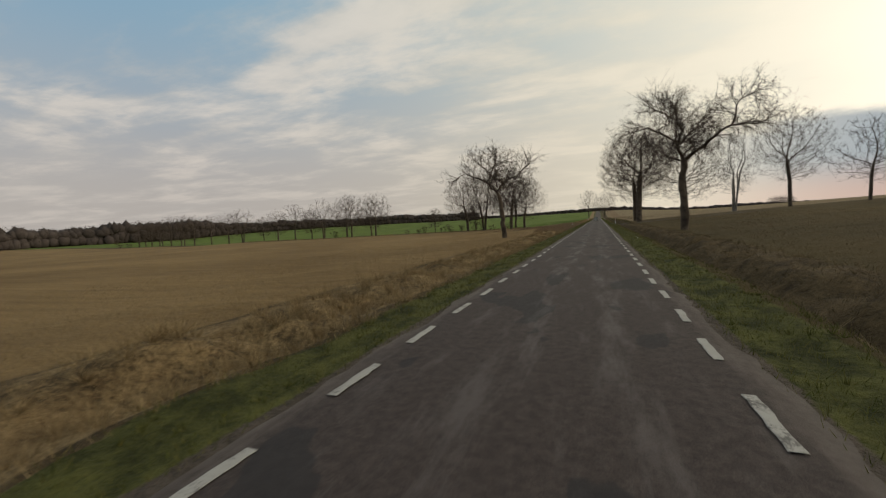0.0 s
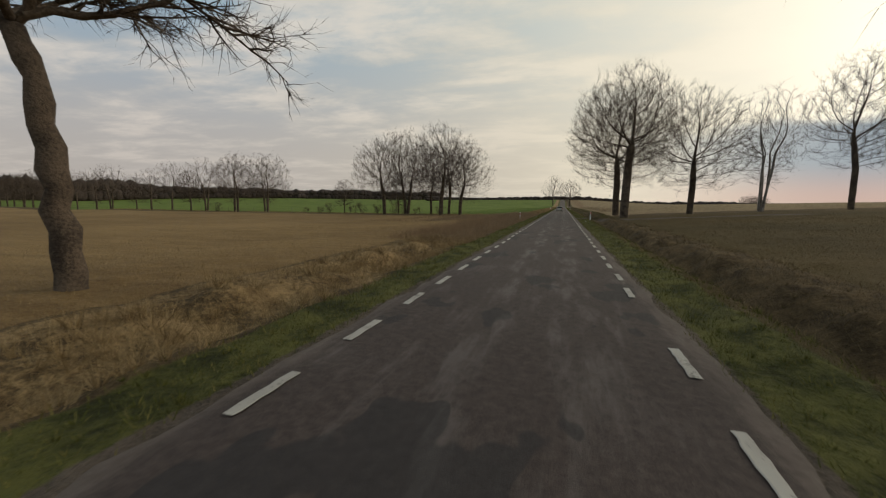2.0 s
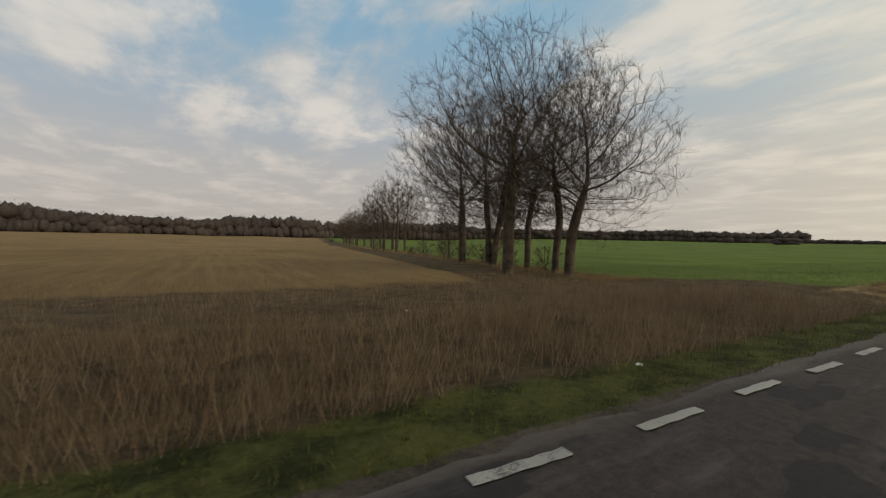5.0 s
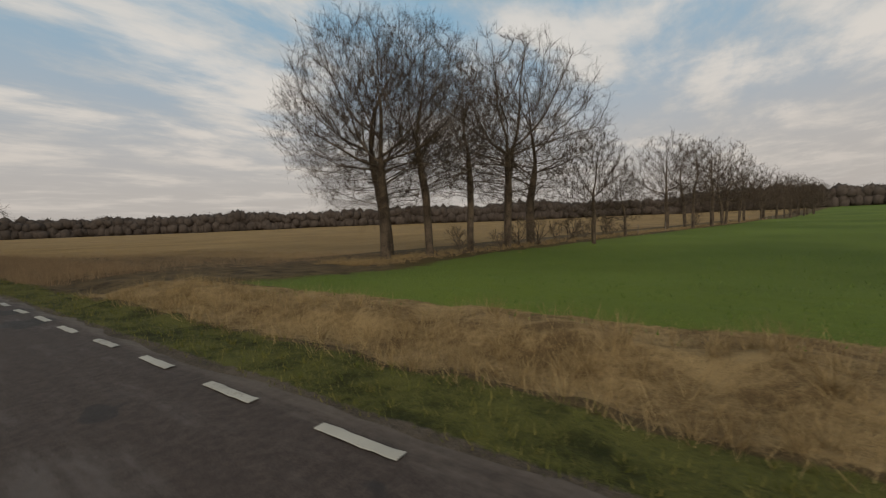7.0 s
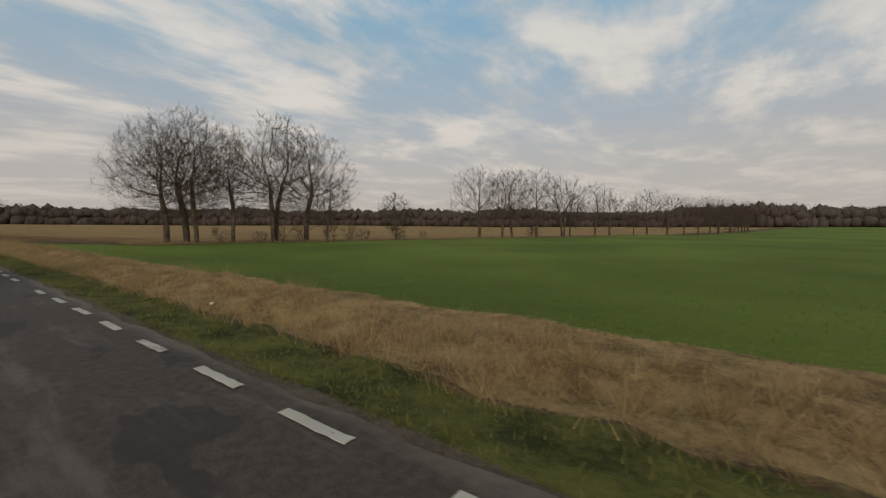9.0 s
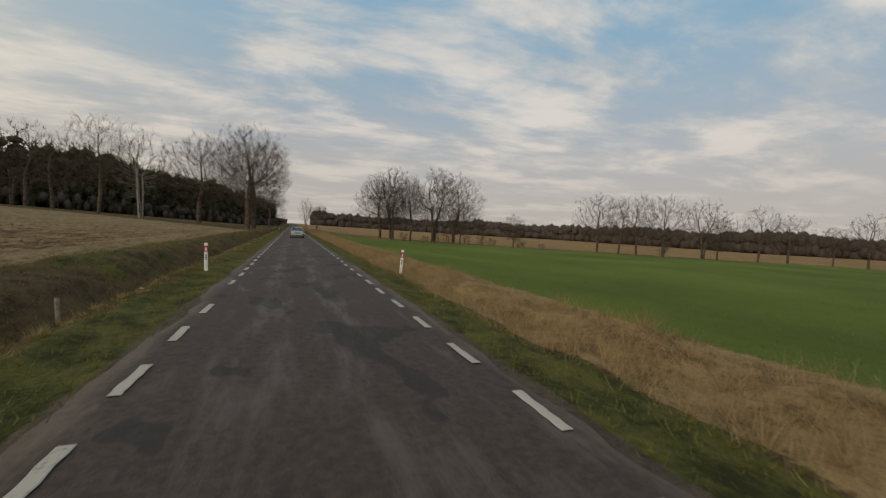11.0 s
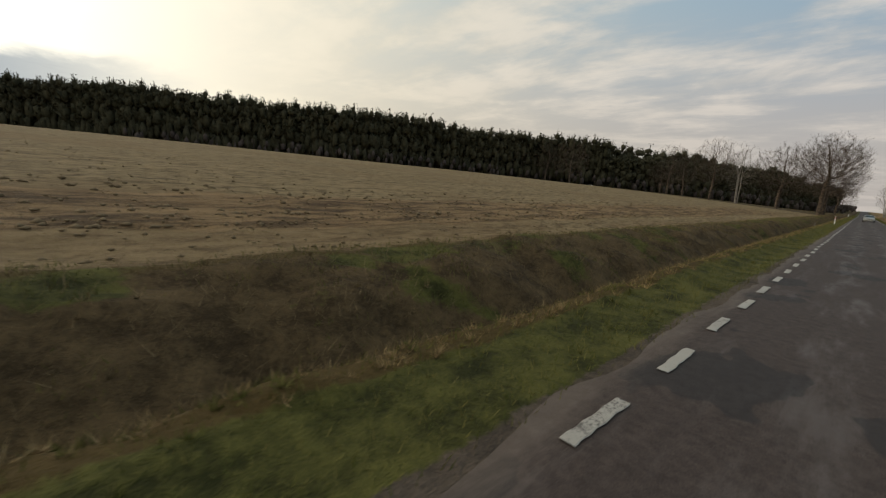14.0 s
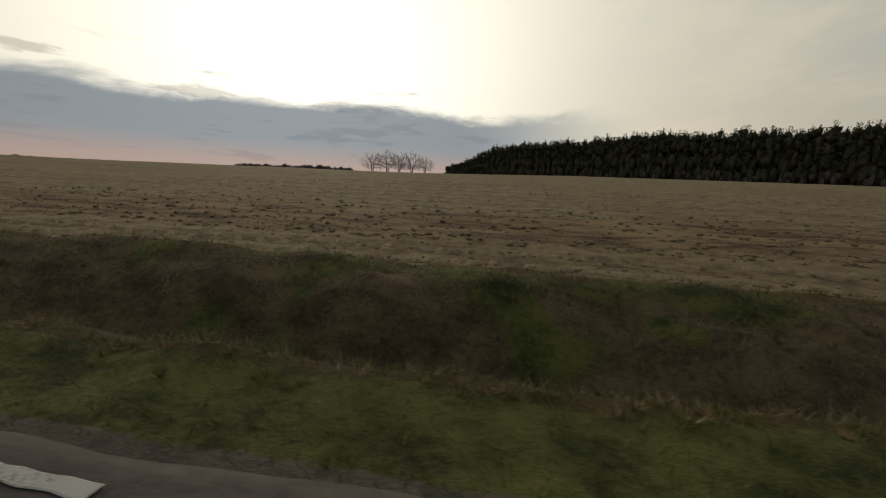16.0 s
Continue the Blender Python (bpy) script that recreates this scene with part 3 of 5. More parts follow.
    for s in range(stems):
        off = Vector((rng.uniform(-0.35, 0.35), rng.uniform(-0.35, 0.35), 0)) if stems > 1 else Vector()
        way = Vector((lean[0] + (rng.gauss(0, 0.13) if stems > 1 else 0), lean[1] + (rng.gauss(0, 0.13) if stems > 1 else 0), 1)).normalized()
        top = bole + (tall - bole) * 0.62
        pts, ways, n = [off + Vector((0, 0, -0.4))], [way], 12
        p = pts[0]
        for k in range(n):
            way = (way + Vector((rng.gauss(0, crook), rng.gauss(0, crook), 0.05))).normalized()
            p = p + way * (top / n)
            pts.append(p.copy())
            ways.append(way.copy())
        g = girth * (1 if stems == 1 else 0.65)
        radii = [max(g * ((1.4 if k == 0 else 1.1 if k == 1 else 1.0) - 0.80 * (k / n) ** 1.3) * rng.uniform(0.93, 1.07), 0.03) for k in range(n + 1)]
        heavy.tube(pts, radii, 10)
        count = max(5, round(limbs / (1 if stems == 1 else stems * 0.55)))
        for k in range(count):
            u = ((k + rng.uniform(0.1, 0.9)) / count) ** 1.35
            h = bole * 0.92 + (top - bole * 0.92) * u
            i = min(int(h / top * n), n - 1)
            tilt = ((1.14 - 0.80 * u) * rise + (1.40 - 1.04 * u) * (1 - rise)) * rng.uniform(0.85, 1.12)
            ring = 2.4 * k + rng.uniform(-0.5, 0.5)
            out = Vector((math.cos(ring), math.sin(ring), 0))
            d = (ways[i] * math.cos(tilt) + out * math.sin(tilt)).normalized()
            q = pts[i].lerp(pts[i + 1], rng.random())
            branch(q, d, reach(q, d) * rng.uniform(0.88, 1.0), max(radii[i] * rng.uniform(0.34, 0.52), 0.03), 1)
    return (heavy.v, heavy.f), twigs(lines, nprng, tall, root, fine, spray, twig, droop, fan)


TREES = {}


def tree_kind(key, seed, name, label, bark=None, **kw):
    """Builds one tree with its two parts and keeps it for copies."""
    rng = random.Random(seed)
    heavy, light = grow(rng, **kw) if "arms" in kw else fill_crown(rng, **kw)
    base = new(name)
    smooth(part("trunk", heavy, bark or M_BARK, base))
    part("crown", light, M_TWIG, base, "bare leafless twigs")
    tagged(base, label, "tree")
    TREES[key] = [base, False]
    return base


def plant(key, x, y, turn=0.0, size=1.0, group="", label=""):
    base, used = TREES[key]
    m = pose(x, y, float(height(x, y)), 0, 0, turn) @ Matrix.Scale(size, 4)
    if used:
        ob = copy_thing(base, m)
        ob.matrix_basis = m
    else:
        ob = base
        ob.matrix_basis = m
        TREES[key][1] = True
    tagged(ob, label, group=group)
    return ob


# ---- the place ----
ground = make_ground()
road = make_road()
DASHES = [dash_mesh(k) for k in range(8)]
rng = random.Random(5)
for line_x, phase in ((LEFT, 0.0), (RIGHT, 0.15)):
    for k in range(-8, 174):
        y = 2.0 * k + phase
        if (k * 7 + (3 if line_x > 0 else 0)) % 41 == 0:
            continue
        ob = new("edge_dash", rng.choice(DASHES))
        ob.parent = road
        ob.location = (line_x + rng.uniform(-0.025, 0.025), y + rng.uniform(-0.06, 0.06), 0.012 - 0.012 * ((line_x + 0.3) / 2.4) ** 2)
        ob.rotation_euler = (0, 0, rng.uniform(-0.015, 0.015))
        ob.scale = (1, rng.uniform(0.92, 1.05), 1)

# ---- hedge line of trees across the road ----
ASH = "tall bare ash with a rounded fan of fine twigs"
tree_kind("ash_a", 11, "ash_tree", ASH, tall=18.2, bole=3.2, girth=0.42, width=0.43, tips=2600, stride=0.36, low=0.42, fine=1.5, twig=0.0082, thin=0.0080)
tree_kind("ash_b", 12, "ash_tree", ASH, tall=16.0, bole=2.5, girth=0.37, width=0.43, tips=2300, stride=0.36, low=0.42, fine=1.5, twig=0.0082, thin=0.0080)
tree_kind("ash_c", 13, "ash_tree", ASH, tall=16.0, bole=3.8, girth=0.28, width=0.33, tips=1600, stride=0.36, low=0.48, fine=1.5, twig=0.0082, thin=0.0080)
tree_kind("ash_two", 14, "ash_tree", "bare two-stemmed ash at the field edge", tall=17.4, bole=3.0, girth=0.31, width=0.43, stems=2, tips=2500, stride=0.36, low=0.46, fine=1.5, twig=0.0082, thin=0.0080)
tree_kind("small", 15, "small_tree", "small bare round-headed tree in the field hedge", tall=8.8, bole=1.4, girth=0.16, width=0.37, tips=1100, stride=0.28, fine=2.4, twig=0.013, spray=0.8, thin=0.009)
tree_kind("far_round", 16, "oak_tree", "broad bare oak with a dense round crown", tall=14, bole=1.7, girth=0.30, width=0.45, tips=1300, stride=0.45, fine=1.1, twig=0.015, thin=0.012)
tree_kind("far_ash", 27, "ash_tree", "bare ash in the far field hedge", tall=14, bole=2.2, girth=0.25, width=0.38, tips=1000, stride=0.45, fine=0.95, twig=0.015, thin=0.012)
tree_kind("far_two", 28, "ash_tree", "bare two-stemmed ash in the far field hedge", tall=14, bole=2.0, girth=0.24, width=0.42, stems=2, tips=1100, stride=0.45, fine=0.95, twig=0.015, thin=0.012)
tree_kind("birch", 17, "birch_tree", "clump of slender bare birches with several pale stems", M_PALE, tall=16, bole=2.8, girth=0.15, width=0.25, stems=4, tips=1200, low=0.45, droop=0.10, fine=1.2, twig=0.010, thin=0.008)
tree_kind("great_ash", 18, "ash_tree", "great bare roadside ash with a dark heavy trunk", tall=23.5, bole=4.4, girth=0.58, width=0.40, tips=3000, stride=0.42, low=0.46, fine=1.25, twig=0.0098, thin=0.009)
tree_kind("great_ash_b", 19, "ash_tree", "great bare roadside ash forking into upright limbs", tall=22.5, bole=6.2, girth=0.60, width=0.36, tips=2300, stride=0.42, low=0.48, fine=1.25, twig=0.0098, thin=0.009)
tree_kind("apple_l", 25, "apple_tree", "old crooked roadside apple tree, bare, with a knotted leaning trunk", tall=9.6, bole=4.6, girth=0.26, limbs=10, droop=0.16, wild=1.7, fine=1.15, twig=0.010, spray=0.95, facing=0.47,
          bole_line=[(0, 0, -0.4), (-0.05, 0, 0.3), (-0.20, 0, 1.5), (-0.26, 0, 2.7), (-0.33, 0, 3.5), (-0.48, 0, 4.3), (-0.66, 0, 4.8)],
          arms=[(0.116, [(0, 0, 0), (-0.7, 0.1, 0.35), (-0.95, 0.2, 1.05), (-0.5, 0, 1.9), (-0.2, -0.2, 2.95), (-0.1, 0, 4.1)]),
                (0.082, [(-0.9, 0.2, 0.95), (-2.0, 0.3, 1.55), (-3.2, -0.2, 1.9), (-4.3, -0.4, 1.3)]),
                (0.102, [(0, 0, 0), (0.8, -0.2, 1.0), (2.0, -0.6, 1.55), (2.7, -0.8, 2.25), (3.4, -0.6, 2.8)]),
                (0.082, [(0.2, 0, 0.2), (1.3, 0.5, 0.6), (2.5, 0.9, 1.2), (3.7, 1.1, 0.3)]),
                (0.082, [(0, 0, 0.1), (-0.2, 1.2, 0.9), (0.4, 2.4, 1.7), (0.2, 3.4, 1.6)]),
                (0.082, [(0, 0, 0.1), (0.3, -1.1, 0.8), (-0.6, -2.3, 1.8), (-0.9, -3.3, 1.6)]),
                (0.061, [(-0.5, 0, 1.9), (-1.5, 0.6, 2.8), (-2.3, 0.4, 3.3)]), (0.061, [(-0.3, 0, 2.4), (0.8, 0.4, 3.1), (1.7, 0.9, 3.5)])])
tree_kind("apple_r", 26, "pear_tree", "old bare roadside pear tree with long hanging twigs", tall=13.0, bole=6.0, girth=0.34, limbs=11, droop=0.34, wild=1.7, fine=1.15, twig=0.010, spray=1.05, facing=-0.43,
          bole_line=[(0, 0, -0.4), (0.0, 0, 0.4), (0.02, 0, 2.0), (-0.12, 0, 3.2), (-0.22, 0, 4.4), (-0.02, 0, 5.3), (-0.08, 0, 6.1)],
          arms=[(0.163, [(0, 0, 0), (-0.5, 0.1, 1.3), (-0.2, 0.2, 2.5), (-0.7, 0, 4.0), (-1.2, 0.3, 5.6)]),
                (0.102, [(-0.5, 0.1, 1.6), (-1.7, -0.3, 2.5), (-2.6, -0.6, 3.1), (-4.5, -0.5, 3.0)]),
                (0.095, [(-0.1, 0, -0.15), (-1.55, 0.6, 0.6), (-2.15, 0.9, 1.5), (-3.3, 1.2, 1.8)]),
                (0.156, [(0, 0, -0.1), (1.55, -0.2, 0.9), (2.75, -0.5, 1.85), (3.6, -0.6, 2.2), (5.2, -0.4, 2.0), (6.2, -0.6, 2.3)]),
                (0.082, [(3.6, -0.6, 2.2), (3.95, -0.5, 3.9), (5.2, 0.0, 4.6)]),
                (0.088, [(-0.3, 0.1, 1.3), (0.9, 0.5, 2.6), (2.0, 0.8, 4.2)]),
                (0.102, [(0, 0, 0.3), (0.4, 1.5, 1.3), (0.0, 3.0, 2.4), (0.6, 4.4, 2.9)]),
                (0.102, [(0, 0, 0.3), (-0.4, -1.5, 1.2), (0.3, -2.9, 2.2), (0.0, -4.2, 3.0)]),
                (0.068, [(-0.6, 0, 3.5), (-2.0, 0.5, 4.6), (-2.9, 0.3, 5.4)])])
HEDGE, RIGHTROW = "trees in the field hedge", "trees beside the ploughed field"
for key, x, y, turn, size in (
        ("ash_b", -20.4, 121.8, 10, 0.95), ("ash_a", -23.8, 119.0, 80, 1.0), ("ash_c", -23.3, 123.4, 40, 1.0), ("ash_c", -27.6, 124.2, 170, 0.95),
        ("ash_two", -33.5, 124.6, 0, 1.06), ("ash_b", -39.0, 124.6, 130, 1.12), ("small", -38.2, 131.0, 20, 1.15), ("small", -53.0, 130.5, 140, 0.95),
        ("far_round", -78, 131.5, 0, 0.95), ("far_ash", -82, 135.0, 75, 0.9), ("far_ash", -90, 133.0, 210, 1.0), ("far_round", -95, 137.0, 60, 1.0),
        ("far_two", -108, 138.5, 90, 1.0), ("small", -114, 138, 30, 1.2), ("far_ash", -126, 141, 15, 0.95), ("far_round", -137, 142, 110, 0.85), ("small", -150, 146, 80, 1.1),
        ("far_two", -165, 147, 30, 0.9), ("far_round", -180, 151, 200, 0.85), ("far_ash", -197, 154, 55, 0.85), ("far_round", -215, 157, 20, 0.9), ("far_ash", -228, 160, 0, 0.95),
        ("far_round", -243, 162, 100, 0.95), ("far_round", -235, 163, 40, 0.75), ("far_two", -258, 166, 160, 0.9), ("far_round", -265, 169, 10, 0.8), ("far_round", -283, 171, 140, 0.85), ("far_round", -275, 170, 250, 0.9), ("far_round", -292, 172, 300, 0.95)):
    plant(key, x, y + 0.04 * max(-x - 40, 0), turn, size * (1.36 if x < -150 else 1.2 if x < -70 else 1.0), HEDGE)
for key, x, y, turn, size in (
        ("great_ash", 9.7, 120.1, 0, 1.0), ("great_ash_b", 9.4, 107.0, 100, 1.0), ("ash_b", 20.3, 114.4, 220, 1.28), ("birch", 30.9, 116.4, 0, 1.25),
        ("ash_c", 40.0, 111.5, 250, 1.35), ("far_ash", 50.6, 105.5, 300, 1.18), ("far_ash", 58.2, 99.5, 190, 1.42), ("far_two", 61.5, 97.5, 90, 0.95), ("far_round", 106, 94, 30, 1.5), ("far_ash", 122, 91, 160, 1.5),
        ("far_two", 138, 94, 40, 1.4)):
    plant(key, x, y, turn, size, RIGHTROW)
tree_kind("shrub", 29, "shrubby_tree", "low bare bushy tree on the field horizon", tall=6.2, bole=0.5, girth=0.11, width=0.62, stems=3, tips=700, stride=0.30, low=0.35, fine=1.6, twig=0.017, thin=0.012, spray=1.0)
for x, y, turn, size in ((120, 367, 0, 0.95), (122, 363, 70, 1.1), (123, 359.5, 150, 0.95), (125, 356, 20, 1.05), (126, 352, 220, 0.8)):
    plant("shrub", x, y, turn, size, "shrubby trees on the field horizon")
plant("apple_l", -9.45, 44.8, 0, 1.08, "roadside fruit trees")
plant("apple_r", 8.6, 47.6, 0, 1.17, "roadside fruit trees")
plant("far_ash", -8.0, 402, 20, 1.85, "far roadside trees")
plant("far_round", 6.0, 415, 90, 1.65, "far roadside trees")
plant("birch", -7.5, -30, 60, 1.15, "far roadside trees")
plant("far_round", 12, -140, 20, 1.3, "far roadside trees")


# ---- woods ----
def ball():
    bm = bmesh.new()
    bmesh.ops.create_icosphere(bm, subdivisions=1, radius=1.0)
    v, f = np.array([q.co[:] for q in bm.verts]), np.array([[q.index for q in g.verts] for g in bm.faces])
    bm.free()
    return v, f


BALL = ball()


def lumps(centre, size, rng, rough=0.28):
    """Ragged clumps of foliage, all at once: centres and sizes as n x 3."""
    v = BALL[0][None] * (1 + rng.normal(0, rough, (len(centre), len(BALL[0]), 1))) * size[:, None]
    a = rng.uniform(0, 2 * np.pi, len(centre))
    c, s = np.cos(a)[:, None], np.sin(a)[:, None]
    v = np.stack([v[..., 0] * c - v[..., 1] * s, v[..., 0] * s + v[..., 1] * c, v[..., 2]], -1) + centre[:, None]
    return v.reshape(-1, 3), (BALL[1][None] + len(BALL[0]) * np.arange(len(centre))[:, None, None]).reshape(-1, 3)


def fuzz(centre, size, count, leaf, rng):
    """A cloud of small slanting triangles round each centre: needles or twigs seen from afar."""
    c, z = np.repeat(centre, count, 0), np.repeat(size, count, 0)
    d = rng.normal(0, 1, c.shape)
    d = d / np.linalg.norm(d, axis=1, keepdims=True) * (rng.uniform(0.35, 1.0, (len(c), 1)) ** 0.6)
    p = c + d * z
    out = d * np.array([1, 1, 0.6]) + np.array([0, 0, 0.55]) + rng.normal(0, 0.35, d.shape)
    r = leaf * rng.uniform(0.6, 1.4, (len(c), 1))
    side = np.cross(out, rng.normal(0, 1, d.shape))
    side = side / (np.linalg.norm(side, axis=1, keepdims=True) + 1e-9)
    v = np.stack([p - side * r * 0.45, p + side * r * 0.45, p + out * r], 1).reshape(-1, 3)
    return v, np.arange(len(v)).reshape(-1, 3)


def spikes(base, tip, wide):
    """Three-sided points from base to tip."""
    t = np.array([[1, 0, 0], [-0.5, 0.86, 0.4], [-0.5, -0.86, -0.4]])
    v = np.concatenate([base[:, None] + t * wide[:, None, None], tip[:, None]], 1).reshape(-1, 3)
    i = 4 * np.arange(len(base))[:, None]
    return v, np.concatenate([i + np.array([0, 1, 3]), i + np.array([1, 2, 3]), i + np.array([2, 0, 3])])


def joined(*sets):
    v, f, n = [], [], 0
    for a, b in sets:
        v.append(a)
        f.append(b + n)
        n += len(a)
    return np.concatenate(v), np.concatenate(f)


def rows_along(points, spacing, rows, gap, rng):
    """Places in uneven rows on the far side of a broken line."""
    out = []
    for (xa, ya), (xb, yb) in zip(points, points[1:]):
        length = math.hypot(xb - xa, yb - ya)
        tx, ty = (xb - xa) / length, (yb - ya) / length
        for k in range(rows):
            s = np.arange(0.5 * spacing * (k % 2), length, spacing)
            s = s + rng.normal(0, 0.22 * spacing, len(s))
            w = k * gap + rng.normal(0, 0.22 * gap, len(s))
            out.append(np.stack([xa + tx * s + ty * w, ya + ty * s - tx * w, np.full(len(s), k)], -1))
    return np.concatenate(out)


def pine_wood(points, spacing, rows, gap, tall, seed):
    """Dark pines as one mass: stems, closed ragged bodies of needles, pointed tufted tops."""
    rng = np.random.RandomState(seed)
    p = rows_along(points, spacing, rows, gap, rng)
    n = len(p)
    foot = np.stack([p[:, 0], p[:, 1], height(p[:, 0], p[:, 1]) - 0.3], -1)
    h = tall * np.clip(rng.normal(0.93, 0.05, n), 0.78, 1.06) * (0.92 + 0.14 * wave(p[:, 0] / 24, p[:, 1] / 24, seed))
    h = h * (1 - 0.55 * step(p[:, 0], 300, 392))
    sets = [spikes(foot, foot + np.stack([h * 0, h * 0, h * 0.9], -1), np.full(n, 0.20))]
    crook = np.stack([rng.normal(0, 0.25, n), rng.normal(0, 0.25, n), h], -1)
    base = foot + np.stack([h * 0, h * 0, h * 0.88], -1)
    sets.append(spikes(base, foot + crook, rng.uniform(0.25, 0.5, n)))
    for u, r, tz, count, leaf in ((0.945, 0.85, 0.040, 18, 0.50), (0.86, 1.25, 0.06, 20, 0.70), (0.68, 1.5, 0.11, 24, 1.4), (0.45, 1.6, 0.15, 20, 1.5), (0.18, 1.6, 0.17, 14, 1.5)):
        c = foot + np.stack([rng.normal(0, 0.3, n), rng.normal(0, 0.3, n), h * (u + rng.normal(0, 0.012 if u > 0.8 else 0.05, n))], -1)
        w = r * (spacing / 2.2) * rng.uniform(0.8, 1.25, n)
        z = np.stack([w, w, h * tz], -1)
        sets.append(fuzz(c, z * 1.1, count, leaf, rng))
        if u < 0.9:
            sets.append(lumps(c, z, rng, 0.17))
    return joined(*sets)


def bare_wood(points, spacing, rows, tall, seed, rays=10, close=1.0):
    """A far belt of leafless woodland: a closed body of twigs with fine sprays above."""
    rng = np.random.RandomState(seed)
    p = rows_along(points, spacing, rows, spacing, rng)
    n = len(p)
    foot = np.stack([p[:, 0], p[:, 1], height(p[:, 0], p[:, 1]) - 0.3], -1)
    h = tall * rng.uniform(0.84, 1.08, n) * (0.78 + 0.36 * wave(p[:, 0] / 70, p[:, 1] / 70, seed))
    hh = np.repeat(h, rays)
    m = n * rays
    base = np.repeat(foot, rays, 0)
    base[:, 2] += hh * rng.uniform(0.10, 0.72, m)
    a, e = rng.uniform(0, 2 * np.pi, m), rng.uniform(0.3, 1.4, m)
    ll = hh * rng.uniform(0.12, 0.26, m)
    tip = base + np.stack([np.cos(a) * np.cos(e), np.sin(a) * np.cos(e), np.sin(e)], -1) * ll[:, None]
    sets = [spikes(foot, foot + np.stack([h * 0, h * 0, h * 0.9], -1), h * 0.012), spikes(base, tip, hh * rng.uniform(0.006, 0.012, m))]
    for u, tz in ((0.60, 0.30), (0.25, 0.34)):
        c = foot + np.stack([rng.normal(0, 0.45, n) * spacing, rng.normal(0, 0.45, n) * spacing, h * (u + rng.normal(0, 0.05, n))], -1)
        w = close * spacing * rng.uniform(1.5, 2.4, n)
        z = np.stack([w, w, h * tz], -1)
        sets += [lumps(c, z * 0.85, rng, 0.12), fuzz(c, z * 1.04, 80 if u > 0.5 else 24, tall * 0.028, rng)]
    return joined(*sets)


def stuff(name, made, mat, label, category):
    return tagged(smooth(part(name, made, mat)), label, category, kind="stuff")


EDGE = [(16, -420), (17, -200), (20, -100), (32, -30), (60, 30), (100, 66), (130, 88), (155, 120), (180, 180), (235, 255), (320, 345), (390, 390)]
stuff("pine_forest", pine_wood(EDGE[5:], 2.1, 4, 2.4, 26.5, 3), M_PINE, "dark pine forest along the top of the field", "forest")
stuff("young_pine_forest", pine_wood(EDGE[1:6], 2.1, 3, 2.4, 19, 5), M_PINE, "dark younger pines coming down to the road", "forest")
stuff("forest_edge", bare_wood([(x - 4, y + 1.5) for x, y in EDGE[:-2]], 5.0, 1, 7, 4, 20, 0.12), M_WOOD, "brown leafless scrub and birches fringing pines", "woodland")
stuff("inner_forest", pine_wood([(x + 14, y - 8) for x, y in EDGE[2:]], 3.6, 3, 4.5, 26, 8), M_PINE, "dark pine forest rising behind the field", "forest")
LEFTWOOD = [(-30, -480), (-160, -450), (-330, -330), (-470, -160), (-560, 40), (-590, 260), (-560, 480), (-420, 640), (-220, 760), (0, 800), (200, 780), (420, 700)]
stuff("bare_woodland", bare_wood(LEFTWOOD[:7][::-1], 3.4, 3, 27, 6, 10), M_WOOD, "far belt of brown leafless woodland on the horizon", "woodland")
stuff("ridge_woodland", bare_wood(LEFTWOOD[6:9][::-1], 3.4, 2, 19, 17, 8), M_WOOD, "far brown leafless woodland along the rising skyline", "woodland")
stuff("skyline_woodland", bare_wood(LEFTWOOD[8:][::-1], 3.0, 2, 9.5, 16, 8), M_WOOD, "far brown leafless woodland along the skyline", "woodland")
stuff("far_ridge_woodland", bare_wood([(340, 830), (450, 700), (542, 580)], 4.0, 2, 8, 21, 6), M_WOOD, "far low wooded ridge beyond the field", "woodland")
stuff("far_copse", bare_wood([(560, 740), (660, 600)], 4.0, 2, 22, 7, 6), M_WOOD, "far leafless copse on the skyline", "woodland")
stuff("field_copse", bare_wood([(-172, 560), (-160, 560)], 2.5, 3, 7, 9, 16), M_WOOD, "small dark thicket far out in green field", "thicket")


# ---- grasses ----
def blades(x, y, tall, wide, lean, seed):
    """Leaning blades, a slender triangle each, at the places given."""
    rng = np.random.RandomState(seed)
    n = len(x)
    z = height(x, y) - 0.02
    a, b = rng.uniform(0, 2 * np.pi, n), rng.uniform(0, 2 * np.pi, n)
    h = tall * rng.uniform(0.55, 1.2, n)
    w = wide * rng.uniform(0.8, 1.5, n)
    bend = lean * rng.uniform(0.2, 1.0, n) * h
    side = np.stack([np.cos(a), np.sin(a), np.zeros(n)], -1) * w[:, None]
    p = np.stack([x, y, z], -1)
    tip = p + np.stack([np.cos(b) * bend, np.sin(b) * bend, h], -1)
    v = np.stack([p - side, p + side, tip], 1).reshape(-1, 3)
    return v, np.arange(3 * n).reshape(-1, 3)


def scatter(rng, x0, x1, y0, y1, per, patch, cut, seed):
    """Places in a strip, thinned to clumps."""
    n = int((x1 - x0) * (y1 - y0) * per)
    x, y = rng.uniform(x0, x1, n), rng.uniform(y0, y1, n)
    a, b = (0.8 * x + 0.6 * y) / patch, (0.8 * y - 0.6 * x) / patch
    keep = wave(a, b, seed) * 0.5 + wave(a * 2.7 + 3, b * 2.7, seed + 1) * 0.3 + wave(a * 6.1, b * 6.1 + 5, seed + 2) * 0.2 + rng.uniform(-0.12, 0.12, n) > cut
    return x[keep], y[keep]


def cat(*sets):
    return tuple(np.concatenate(q) for q in zip(*sets))


